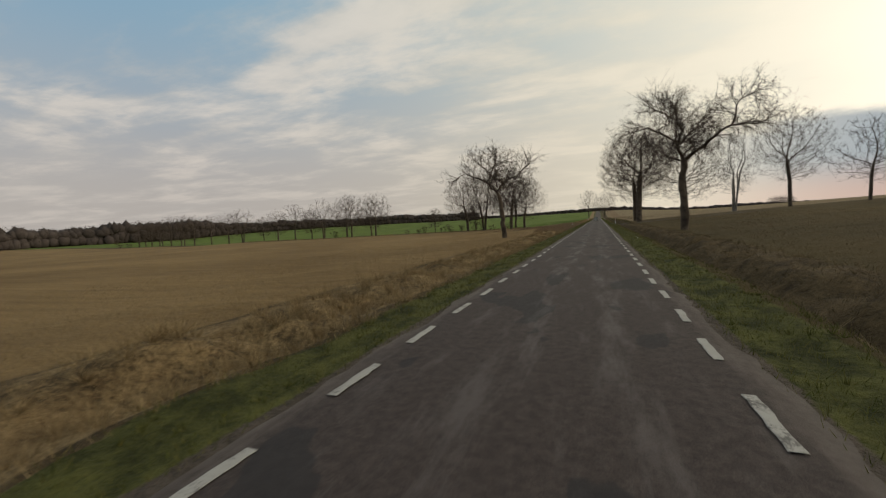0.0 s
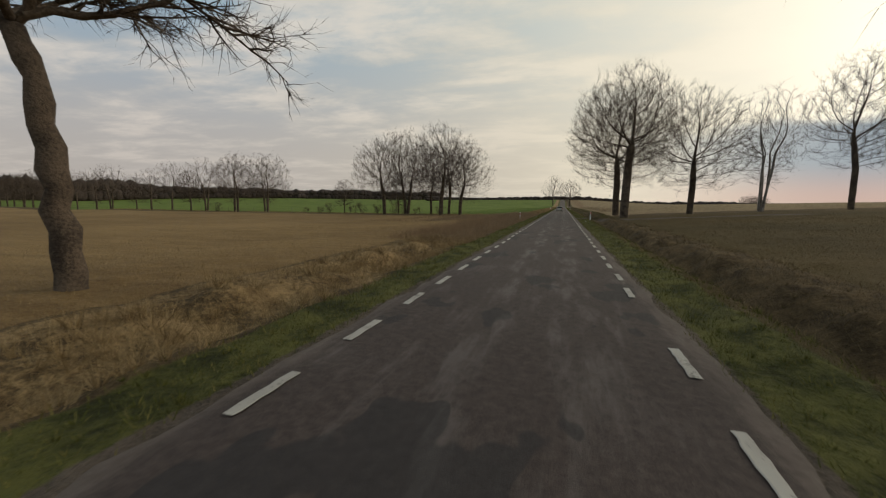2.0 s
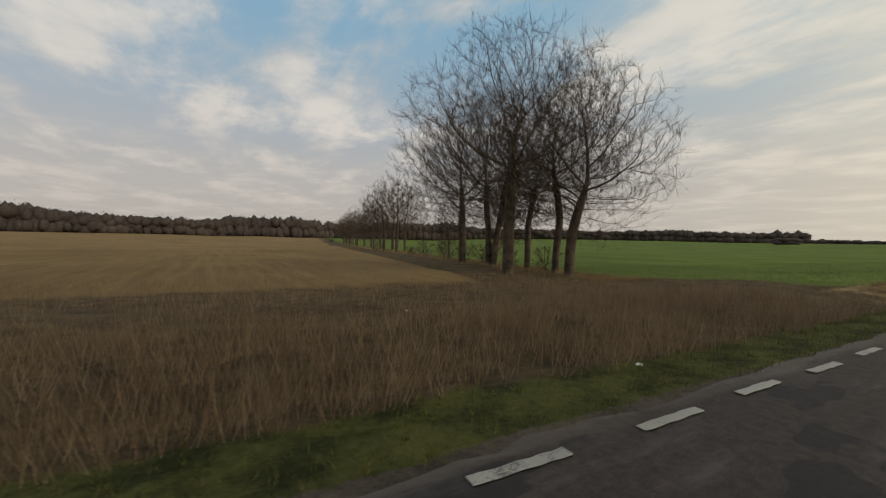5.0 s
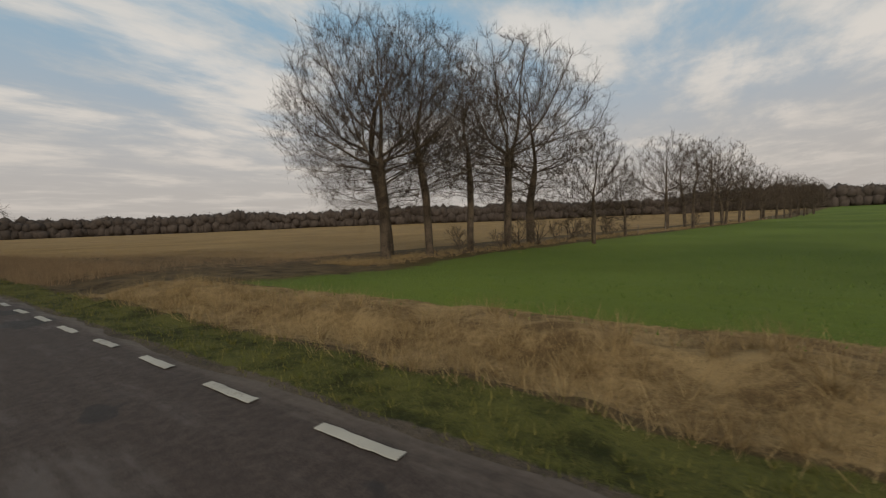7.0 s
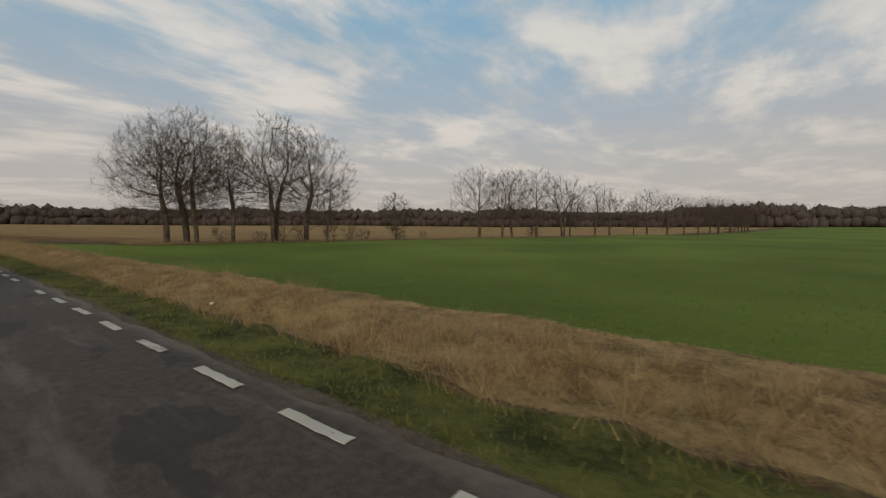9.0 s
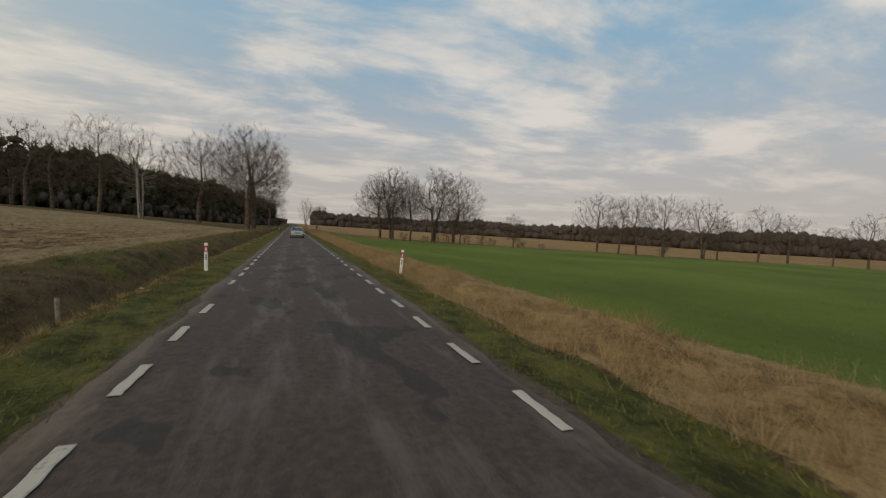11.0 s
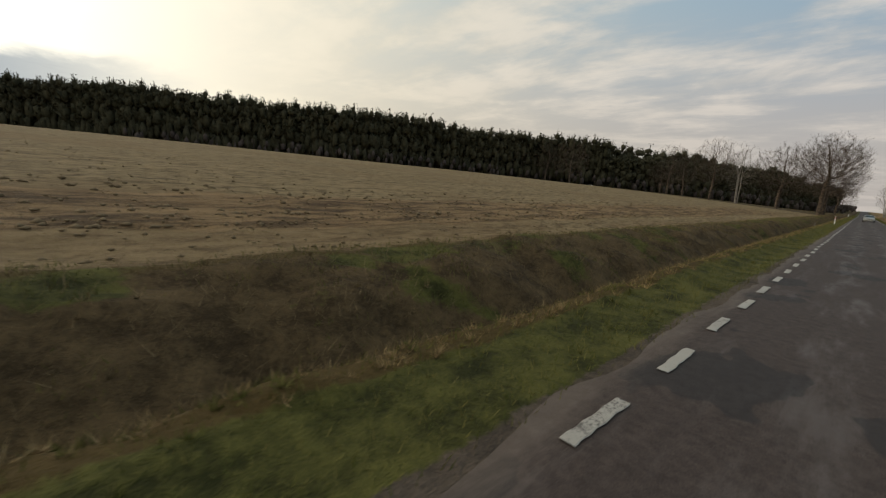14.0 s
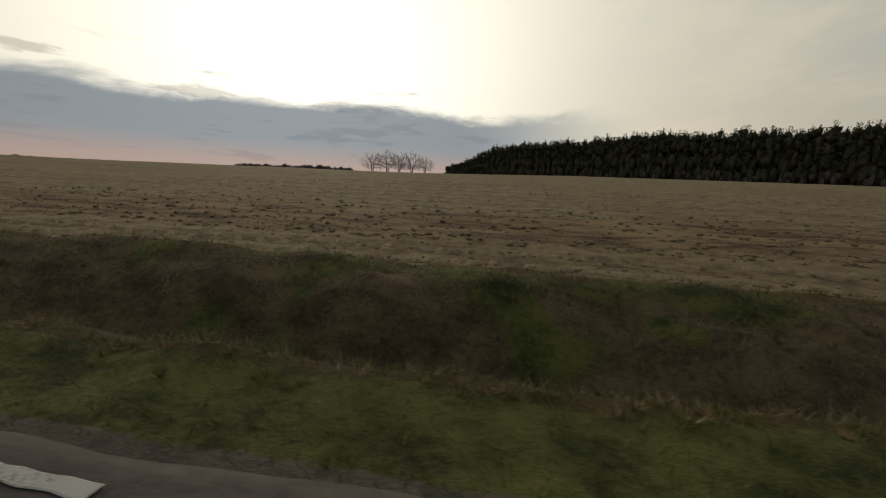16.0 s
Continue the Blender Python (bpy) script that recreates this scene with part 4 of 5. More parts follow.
grng = np.random.RandomState(77)
lx, ly = scatter(grng, -4.15, -2.72, -6, 345, 115, 0.8, 0.32, 30)
rx, ry = scatter(grng, 2.12, 3.95, -6, 345, 115, 0.8, 0.32, 31)
keep = np.abs(ry - 99.5) > 1.8
stuff("verge_grass", blades(*cat((lx, ly), (rx[keep], ry[keep])), 0.12, 0.0055, 0.8, 1), M_BLADE, "short green and yellowed grass along the road verge", "grass")
bx, by = scatter(grng, 4.1, 8.4, 106, 345, 130, 1.3, 0.58, 33)
b2x, b2y = scatter(grng, 6.7, 8.3, 112, 345, 34, 0.9, 0.48, 43)
bx, by = np.concatenate([bx, b2x]), np.concatenate([by, b2y])
stuff("bank_grass", blades(bx, by, 0.13, 0.006, 0.8, 2), M_BLADE, "tufts of green grass on the top of the ditch bank", "grass")
sx, sy = scatter(grng, -6.9, -3.9, -6, 62, 140, 1.3, 0.42, 34)
s2x, s2y = scatter(grng, -6.6, -3.8, 126, 345, 140, 1.1, 0.40, 35)
stuff("straw_grass", joined(blades(sx, sy, 0.28, 0.0036, 1.1, 3), blades(s2x, s2y, 0.40, 0.0032, 1.0, 13)), M_STRAW, "tall pale dead grass leaning along the field edge", "dead grass")
wx, wy = scatter(grng, -8.5, -3.9, 58, 118, 200, 1.2, 0.38, 36)
w2x, w2y = scatter(grng, -24, -8, 86, 119, 50, 1.6, 0.42, 37)
stuff("brown_weeds", joined(blades(wx, wy, 0.62, 0.0034, 0.6, 4), blades(w2x, w2y, 0.40, 0.0034, 0.7, 14)), M_BROWN, "standing brown dead weeds beside the stubble", "dead weeds")
dx, dy = scatter(grng, 3.8, 7.8, -6, 345, 55, 1.0, 0.40, 38)
keep = np.abs(dy - 99.5) > 2.0
stuff("ditch_weeds", blades(dx[keep], dy[keep], 0.24, 0.0048, 1.4, 5), M_WEED, "dark matted dead weeds filling the roadside ditch", "dead weeds")
mx, my = scatter(grng, 7.6, 30, -6, 96, 14, 1.5, 0.45, 39)
stuff("meadow_grass", blades(mx, my, 0.13, 0.008, 0.9, 6), M_WEED, "rough short dull grass of the meadow", "grass")
tx, ty = scatter(grng, -26, -7.6, -6, 92, 26, 0.9, 0.36, 41)
tx = np.round(tx / 0.25) * 0.25 + grng.normal(0, 0.025, len(tx))
stuff("stubble", blades(tx, ty, 0.11, 0.0055, 0.6, 8), M_STRAW, "cut straw stubble standing in drilled rows", "stubble")
gx, gy = scatter(grng, -30, -6.4, 128, 345, 16, 1.2, 0.30, 40)
keep = gy > row_y(gx) + 7
stuff("winter_crop", blades(gx[keep], gy[keep], 0.10, 0.012, 0.7, 7), material("crop_blades", blade_look((0.045, 0.080, 0.012), (0.075, 0.120, 0.022), (0.120, 0.170, 0.040)), 0.8, spec=0.2), "young green winter cereal in rows", "crop")


def tussocks(x, y, tall, wide, blades_each, seed):
    """Rounded tufts: blades that spray out from a common foot."""
    rng = np.random.RandomState(seed)
    n = len(x)
    size = tall * rng.uniform(0.5, 1.35, n)
    k = np.repeat(np.arange(n), blades_each)
    m = len(k)
    a, t = rng.uniform(0, 2 * np.pi, m), rng.uniform(0.15, 1.4, m)
    foot = np.stack([x, y, height(x, y) - 0.03], -1)[k] + np.stack([np.cos(a), np.sin(a), 0 * a], -1) * (0.22 * size[k] * rng.rand(m))[:, None]
    ll = size[k] * rng.uniform(0.6, 1.1, m)
    tip = foot + np.stack([np.cos(a) * np.sin(t), np.sin(a) * np.sin(t), np.cos(t)], -1) * ll[:, None]
    b = rng.uniform(0, 2 * np.pi, m)
    side = np.stack([np.cos(b), np.sin(b), 0 * b], -1) * (wide * rng.uniform(0.7, 1.4, m))[:, None]
    v = np.stack([foot - side, foot + side, tip], 1).reshape(-1, 3)
    return v, np.arange(3 * m).reshape(-1, 3)


ax, ay = scatter(grng, -4.1, -2.85, -6, 345, 9, 0.9, 0.44, 50)
cx, cy = scatter(grng, 2.3, 4.0, -6, 345, 9, 0.9, 0.44, 51)
keep = np.abs(cy - 99.5) > 1.9
stuff("verge_tussocks", tussocks(*cat((ax, ay), (cx[keep], cy[keep])), 0.125, 0.0065, 20, 21), M_BLADE, "uneven tufts of longer grass along the verge", "grass")
kx, ky = scatter(grng, 3.35, 4.15, 106, 345, 14, 1.0, 0.40, 55)
stuff("crest_tussocks", tussocks(kx, ky, 0.17, 0.0055, 22, 25), M_STRAW, "yellowed tufts along the lip of the ditch", "dead grass")
ex, ey = scatter(grng, 3.9, 8.0, -6, 345, 4.0, 1.2, 0.42, 52)
keep = np.abs(ey - 99.5) > 2.2
stuff("ditch_tussocks", tussocks(ex[keep], ey[keep], 0.16, 0.006, 21, 22), M_WEED, "collapsed tufts of dead weeds in the ditch", "dead weeds")
fx, fy = scatter(grng, -6.6, -4.1, -6, 60, 7.0, 1.3, 0.38, 53)
f2x, f2y = scatter(grng, -6.4, -4.0, 124, 345, 5.0, 1.3, 0.42, 54)
stuff("straw_tussocks", joined(tussocks(fx, fy, 0.42, 0.0055, 38, 23), tussocks(f2x, f2y, 0.44, 0.0040, 44, 24)), M_STRAW, "pale tufts of dead straw-coloured grass", "dead grass")


vx = -16 - 150 * grng.rand(2400) ** 1.5
vy = row_y(vx) + grng.normal(3.2, 1.3, len(vx))
stuff("hedge_grass", tussocks(vx, vy, 0.42, 0.006, 24, 26), M_STRAW, "pale dead grass at the foot of the field hedge", "dead grass")


def clods(n, x0, x1, y0, y1, size, seed):
    rng = np.random.RandomState(seed)
    x = x0 + (x1 - x0) * rng.rand(n) ** 1.8
    y = rng.uniform(y0, y1, n)
    r = size * rng.uniform(0.4, 1.5, n) ** 1.5
    octa = np.array([[1, 0, 0], [0, 1, 0], [-1, 0, 0], [0, -1, 0], [0, 0, 0.6], [0, 0, -0.6]])
    v = octa[None] * r[:, None, None] * rng.uniform(0.6, 1.4, (n, 6, 3))
    v = v + np.stack([x, y, height(x, y) + r * 0.15], -1)[:, None]
    f = np.array([[0, 1, 4], [1, 2, 4], [2, 3, 4], [3, 0, 4], [1, 0, 5], [2, 1, 5], [3, 2, 5], [0, 3, 5]])
    return v.reshape(-1, 3), (f[None] + 6 * np.arange(n)[:, None, None]).reshape(-1, 3)


stuff("soil_clods", joined(clods(11000, 8.2, 40, 150, 350, 0.045, 12), clods(4500, 11.5, 20, 160, 350, 0.075, 13)), M_CLOD, "crumbled dry soil clods on the ploughed field", "soil")


def tread(x0, y0, y1, seed):
    """Chevron marks that a tractor tyre pressed up out of loose soil."""
    rng = np.random.RandomState(seed)
    v, f = [], []
    for k, y in enumerate(np.arange(y0, y1, 0.36)):
        s = 1 if k % 2 else -1
        cx = x0 + 0.11 * s + rng.normal(0, 0.01)
        ca, sa = math.cos(0.75 * s), math.sin(0.75 * s)
        for j, (u, w, h) in enumerate(((-0.19, -0.06, 0), (0.19, -0.06, 0), (0.19, 0.06, 0), (-0.19, 0.06, 0), (-0.14, 0, 0.085), (0.14, 0, 0.085))):
            px, py = cx + u * ca - w * sa, y + u * sa + w * ca
            v.append((px, py, float(height(px, py)) + h - 0.004 + rng.normal(0, 0.006)))
        n = 6 * k
        f += [(n, n + 1, n + 5, n + 4), (n + 2, n + 3, n + 4, n + 5), (n + 1, n + 2, n + 5), (n + 3, n, n + 4)]
    return v, f


M_TREAD = material("pressed_soil", two_tone((0.14, 0.105, 0.062), (0.25, 0.19, 0.115), 2.0), 0.95, spec=0.1)
for tx in (8.3, 10.15):
    stuff("tyre_track", tread(tx, 291, 352, int(tx)), M_TREAD, "tractor tyre track pressed into the dry soil", "tyre track")


# ---- marker posts ----
M_WHITE = material("white_plastic", two_tone((0.62, 0.61, 0.58), (0.74, 0.73, 0.70), 6.0), 0.55)
M_RED = material("red_reflector", two_tone((0.30, 0.022, 0.016), (0.42, 0.035, 0.025), 20.0), 0.4)
M_BLACK = material("black_mark", two_tone((0.02, 0.02, 0.02), (0.04, 0.04, 0.04), 20.0), 0.6)


def prism(bm, outline, z0, z1, slant=0.0):
    low = [bm.verts.new((x, y, z0)) for x, y in outline]
    top = [bm.verts.new((x, y, z1 + slant * y)) for x, y in outline]
    n = len(outline)
    for k in range(n):
        bm.faces.new((low[k], low[(k + 1) % n], top[(k + 1) % n], top[k]))
    bm.faces.new(top)
    bm.faces.new(low[::-1])


def box(bm, x0, x1, y0, y1, z0, z1):
    prism(bm, [(x0, y0), (x1, y0), (x1, y1), (x0, y1)], z0, z1)


POST = [(-0.06, -0.045), (-0.03, -0.06), (0.03, -0.06), (0.06, -0.045), (0.055, 0.03), (0.02, 0.06), (-0.02, 0.06), (-0.055, 0.03)]


def marker_post():
    base = new("marker_post")
    bm = bmesh.new()
    prism(bm, POST, -0.45, 1.0, -0.5)
    bmesh.ops.bevel(bm, geom=[e for e in bm.edges if min(v.co.z for v in e.verts) > 0.9], offset=0.006, segments=2)
    part("post", bm, M_WHITE, base)
    bm = bmesh.new()
    prism(bm, [(x * 1.06, y * 1.06) for x, y in POST], 0.70, 0.90, -0.5)
    part("red_band", bm, M_RED, base, "slanted red band")
    for side in (-1, 1):
        bm = bmesh.new()
        box(bm, -0.022, 0.022, side * 0.0668 - 0.003, side * 0.0668 + 0.003, 0.745, 0.855)
        part("reflector", bm, M_WHITE, base, "small pale reflector")
    for k in range(3):
        bm = bmesh.new()
        box(bm, -0.028, 0.028, -0.064, -0.0585, 0.40 + 0.075 * k, 0.45 + 0.075 * k)
        part("printed_mark", bm, M_BLACK, base, "black printed bar")
    return tagged(base, "white plastic roadside marker post with a red band", "marker post", "marker posts along the road")


post = marker_post()
for k, (x, y, lx, ly, turn) in enumerate(((-5.0, 92.7, 1, -1.5, 8), (3.65, 92.9, -1, 1, -6), (-4.3, 204.7, 1.5, 3.5, 170), (3.05, 204.6, 0, -1, 186), (3.22, 312.54, -15.0, -1.0, 4))):
    m = pose(x, y, float(height(x, y)) + (0.0 if k == 4 else 0.02), lx, ly, turn)
    if k == 0:
        post.matrix_basis = m
    else:
        copy_thing(post, m)

# ---- litter and stakes ----
M_STAKE = material("grey_wood", two_tone((0.12, 0.10, 0.08), (0.26, 0.22, 0.18), 8.0), 0.9)


def scrap(seed):
    rng = random.Random(seed)
    bm = bmesh.new()
    bmesh.ops.create_grid(bm, x_segments=5, y_segments=4, size=0.5)
    for q in bm.verts:
        q.co = Vector((q.co.x * 0.09 + rng.uniform(-0.012, 0.012), q.co.y * 0.06 + rng.uniform(-0.012, 0.012), rng.uniform(0, 0.05)))
    bmesh.ops.solidify(bm, geom=bm.faces[:], thickness=0.003)
    return part("paper_scrap", bm, M_WHITE)


rng = random.Random(9)
for k, (x, y) in enumerate(((-3.75, 105.5), (2.9, 88.5), (3.1, 34.0), (3.9, 208.5), (-5.6, 97.0), (-9.0, 104.0), (3.6, 297.0), (-4.5, 171.0))):
    ob = scrap(k)
    ob.matrix_basis = pose(x, y, float(height(x, y)) + 0.05, rng.uniform(-20, 20), rng.uniform(-20, 20), rng.uniform(0, 180))
    tagged(ob, "crumpled white scrap of litter lying in grass", "litter", "litter along the verge")


def stake(tall):
    bm = bmesh.new()
    prism(bm, [(0.045 * math.cos(a) * (1 + 0.1 * math.sin(3 * a)), 0.045 * math.sin(a)) for a in [k * math.pi / 4 for k in range(8)]], -0.3, tall, 0.4)
    return part("fence_stake", bm, M_STAKE)


first = None
for k in range(16):
    x = -58 - 13.5 * k + rng.uniform(-2, 2)
    y = float(row_y(x)) + 4.5
    m = pose(x, y, float(height(x, y)), rng.uniform(-4, 4), rng.uniform(-4, 4), 0)
    if first is None:
        first = tagged(stake(1.3), "weathered grey wooden stake at the field edge", "stake", "stakes along the hedge")
        first.matrix_basis = m
    else:
        copy_thing(first, m)
x, y = 4.6, 211.0
ob = tagged(stake(0.75), "short grey stake in the ditch", "stake")
ob.matrix_basis = pose(x, y, float(height(x, y)), 3, 5, 0)


# ---- bushes of the hedge ----
def bush(seed, tall, label):
    rng = random.Random(seed)
    heavy, light = grow(rng, tall=tall, bole=0.25, girth=0.07, stems=2, width=0.70, limbs=6, fine=0.55, twig=0.011, wild=1.4, spray=2.0)
    base = new("bush")
    part("stem", heavy, M_BARK, base)
    part("crown", light, M_WEED, base, "brown leafless twigs")
    return tagged(base, label, "bush", "bushes in the hedge")


bush_a, bush_b = bush(51, 2.6, "low brown leafless bush under the hedge trees"), bush(52, 1.9, "low brown leafless bush under the hedge trees")
for k, (x, y, size) in enumerate(((-46, 126.5, 1.0), (-48.5, 127.5, 1.1), (-55.5, 128.5, 1.0), (-58, 128.0, 0.9), (-37, 126.5, 1.0), (-63, 129, 0.8), (-99, 136, 1.1), (-286, 172, 1.6), (-300, 174, 1.8), (-31, 125.2, 0.9), (-25.5, 124.6, 0.8), (-42, 127, 1.2), (-34.5, 125.6, 1.0))):
    src = bush_a if k % 2 == 0 else bush_b
    m = pose(x, y, float(height(x, y)), 0, 0, 47 * k) @ Matrix.Scale(size, 4)
    if k < 2:
        src.matrix_basis = m
    else:
        copy_thing(src, m).matrix_basis = m


# ---- the car ----
def paint(n):
    v = place(n)
    dust = n.noise(v, 3.0, 5.0, 0.6)
    flake = n.noise(v, 900.0, 2.0)
    c = n.mix(flake, (0.25, 0.242, 0.215), (0.32, 0.31, 0.28))
    c = n.mix(n.ramp(dust, 0.42, 0.75, 0.0, 0.35), c, (0.22, 0.20, 0.17))
    return c, dust, n.ramp(dust, 0.35, 0.7, 0.30, 0.42)


M_PAINT = material("champagne_paint", paint, 0.28, metal=0.5, bump=0.0006, coat=0.25)
M_RUBBER = material("black_rubber", two_tone((0.012, 0.012, 0.013), (0.03, 0.029, 0.028), 9.0), 0.6, bump=0.001)
M_RAIL = material("black_rail", two_tone((0.010, 0.010, 0.014), (0.022, 0.022, 0.028), 7.0), 0.32)
M_CHROME = material("bright_metal", two_tone((0.60, 0.60, 0.60), (0.72, 0.72, 0.70), 9.0), 0.2, metal=1.0)
M_LAMP = material("red_lens", two_tone((0.28, 0.012, 0.010), (0.36, 0.02, 0.015), 20.0), 0.15, coat=0.5)
M_LENS = material("clear_lens", two_tone((0.55, 0.56, 0.58), (0.70, 0.70, 0.71), 14.0), 0.08, metal=0.3, coat=1.0)
M_SEAT = material("grey_cloth", two_tone((0.03, 0.03, 0.033), (0.06, 0.06, 0.062), 25.0), 0.95)


def glass_material():
    m = bpy.data.materials.new("tinted_glass")
    m.use_nodes = True
    n = Nodes(m.node_tree)
    p = n.add("ShaderNodeBsdfPrincipled", Roughness=0.02, IOR=1.45)
    n.put(p.inputs["Base Color"], (0.30, 0.34, 0.33, 1))
    n.put(p.inputs["Transmission Weight"], 0.9)
    out = n.add("ShaderNodeOutputMaterial")
    m.node_tree.links.new(p.outputs[0], out.inputs[0])
    return m


M_GLASS = glass_material()


def sheet(fn, nu, nv, thick=0.0):
    """A surface over u and v in 0..1, given some thickness."""
    bm = bmesh.new()
    g = [[bm.verts.new(fn(i / nu, j / nv)) for j in range(nv + 1)] for i in range(nu + 1)]
    for i in range(nu):
        for j in range(nv):
            bm.faces.new((g[i][j], g[i + 1][j], g[i + 1][j + 1], g[i][j + 1]))
    bmesh.ops.recalc_face_normals(bm, faces=bm.faces[:])
    if thick:
        bmesh.ops.solidify(bm, geom=bm.faces[:], thickness=thick)
    return bm


def tube_bm(pts, radius, sides=10, flat=1.0):
    w = Wood()
    w.tube([Vector(p) for p in pts], [radius] * len(pts) if not isinstance(radius, list) else radius, sides)
    n = len(w.v)
    f = w.f + [tuple(range(sides))[::-1], tuple(range(n - sides, n))]
    return w.v, f


def wheel(name, car, x, y):
    hub = new(name)
    hub.parent = car
    hub.location = (x, y, 0.30)
    side = 1 if x > 0 else -1

    def turned(profile, steps=28):
        bm = bmesh.new()
        rings = []
        for k in range(steps):
            a = 2 * math.pi * k / steps
            rings.append([bm.verts.new((side * px, r * math.cos(a), r * math.sin(a))) for px, r in profile])
        for k in range(steps):
            p, q = rings[k], rings[(k + 1) % steps]
            for j in range(len(profile) - 1):
                bm.faces.new((p[j], p[j + 1], q[j + 1], q[j]))
        bmesh.ops.recalc_face_normals(bm, faces=bm.faces[:])
        return bm
    smooth(part("tyre", turned([(-0.09, 0.20), (-0.095, 0.27), (-0.07, 0.30), (0.07, 0.30), (0.095, 0.27), (0.09, 0.20)]), M_RUBBER, hub))
    smooth(part("rim", turned([(0.092, 0.20), (0.08, 0.185), (0.045, 0.17), (0.05, 0.07), (0.065, 0.05), (0.065, 0.001)]), M_CHROME, hub, "silver wheel rim"))
    return hub


def make_car():
    car = new("car")
    lower = [(2.31, 0.58, 0.50), (2.28, 0.70, 0.60), (2.21, 0.755, 0.735), (2.05, 0.79, 0.80), (1.80, 0.82, 0.865), (1.50, 0.84, 0.92), (1.20, 0.85, 0.962), (0.90, 0.855, 0.968),
             (0.0, 0.86, 0.96), (-1.0, 0.86, 0.96), (-1.8, 0.85, 0.96), (-2.2, 0.82, 0.95), (-2.36, 0.77, 0.86), (-2.43, 0.70, 0.60)]
    bm = bmesh.new()
    rings = []
    for y, w, t in lower:
        half = [(0.5 * w, t - 0.004), (0.82 * w, t - 0.030), (0.95 * w, t - 0.085), (w, t * 0.78), (w, 0.46), (0.985 * w, 0.32), (0.93 * w, 0.20)]
        pts = [(-x, z) for x, z in half[::-1]] + [(0, t)] + half
        rings.append([bm.verts.new((x, y, z)) for x, z in pts])
    for p, q in zip(rings, rings[1:]):
        for j in range(len(p) - 1):
            bm.faces.new((p[j], p[j + 1], q[j + 1], q[j]))
        bm.faces.new((p[-1], p[0], q[0], q[-1]))
    bm.faces.new(rings[0])
    bm.faces.new(rings[-1][::-1])
    bmesh.ops.recalc_face_normals(bm, faces=bm.faces[:])
    smooth(part("body", bm, M_PAINT, car))
    ys, ts = [q[0] for q in lower][::-1], [q[2] for q in lower][::-1]

    def hood(u, v):
        s, y = 2 * u - 1, 1.24 + 0.93 * v - 0.10 * v * (2 * u - 1) ** 2
        w = 0.735 - 0.055 * v ** 2
        t = float(np.interp(y, ys, ts))
        ridge = 0.010 * math.exp(-((abs(s) - 0.72) / 0.09) ** 2)
        return (s * w, y, t + 0.008 + ridge - 0.030 * s * s - 0.012 * s ** 6)
    smooth(part("bonnet", sheet(hood, 28, 16, 0.004), M_PAINT, car, "pale champagne bonnet"))

    def roof(u, v):
        s, y = 2 * u - 1, 0.36 - 2.50 * v
        drop = 0.05 * max(v - 0.80, 0) ** 2 / 0.04 + 0.03 * max(0.12 - v, 0) ** 2 / 0.0144
        return (s * 0.625, y - 0.05 * s * s * (1 if v > 0.5 else -1), 1.437 - 0.030 * s * s - 0.035 * s ** 8 - drop)
    smooth(part("roof", sheet(roof, 24, 24, 0.012), M_PAINT, car, "silver-grey painted roof"))

    def pane(a, b, c, d, bow, axis):
        def fn(u, v):
            p = Vector(a).lerp(Vector(b), u).lerp(Vector(d).lerp(Vector(c), u), v)
            k = bow * (1 - (2 * u - 1) ** 2)
            p[axis] += k
            return p
        return sheet(fn, 10, 5, 0.005)
    smooth(part("windscreen", pane((-0.72, 1.18, 0.975), (0.72, 1.18, 0.975), (0.56, 0.35, 1.395), (-0.56, 0.35, 1.395), 0.07, 1), M_GLASS, car, "tinted windscreen"))
    smooth(part("rear_window", pane((-0.68, -2.34, 0.97), (0.68, -2.34, 0.97), (0.56, -2.13, 1.35), (-0.56, -2.13, 1.35), -0.05, 1), M_GLASS, car))
    for s in (-1, 1):
        cuts = [(0.98, 0.30), (0.02, 0.00), (-0.92, -0.92), (-2.12, -2.00)]
        for k, ((l0, t0), (l1, t1)) in enumerate(zip(cuts, cuts[1:])):
            g = 0.035
            part("side_window", pane((s * 0.822, l0 - g, 0.97), (s * 0.822, l1 + g, 0.97), (s * 0.635, t1 + g, 1.375), (s * 0.635, t0 - g, 1.375), s * 0.012, 0), M_GLASS, car)
        for l0, t0 in cuts:
            smooth(part("pillar", tube_bm([(s * 0.825, l0, 0.95), (s * 0.735, (l0 + t0) / 2, 1.19), (s * 0.628, t0, 1.392)], 0.034, 8), M_PAINT, car))
        smooth(part("pillar", tube_bm([(s * 0.75, 1.16, 0.965), (s * 0.66, 0.78, 1.19), (s * 0.58, 0.36, 1.395)], 0.036, 8), M_PAINT, car))
        part("window_seal", tube_bm([(s * 0.838, 1.0, 0.966), (s * 0.842, 0.0, 0.966), (s * 0.84, -1.2, 0.966), (s * 0.828, -2.15, 0.966)], 0.012, 6), M_RUBBER, car)
        # roof gutter and rail
        part("gutter_strip", tube_bm([(s * 0.613, 0.34, 1.376), (s * 0.616, -0.8, 1.381), (s * 0.613, -2.05, 1.368)], 0.011, 6), M_RUBBER, car)
        part("drip_moulding", tube_bm([(s * 0.600, 0.34, 1.384), (s * 0.602, -0.8, 1.390), (s * 0.600, -2.08, 1.376)], 0.009, 6), M_CHROME, car)
        rail = new("roof_rail")
        rail.parent = car
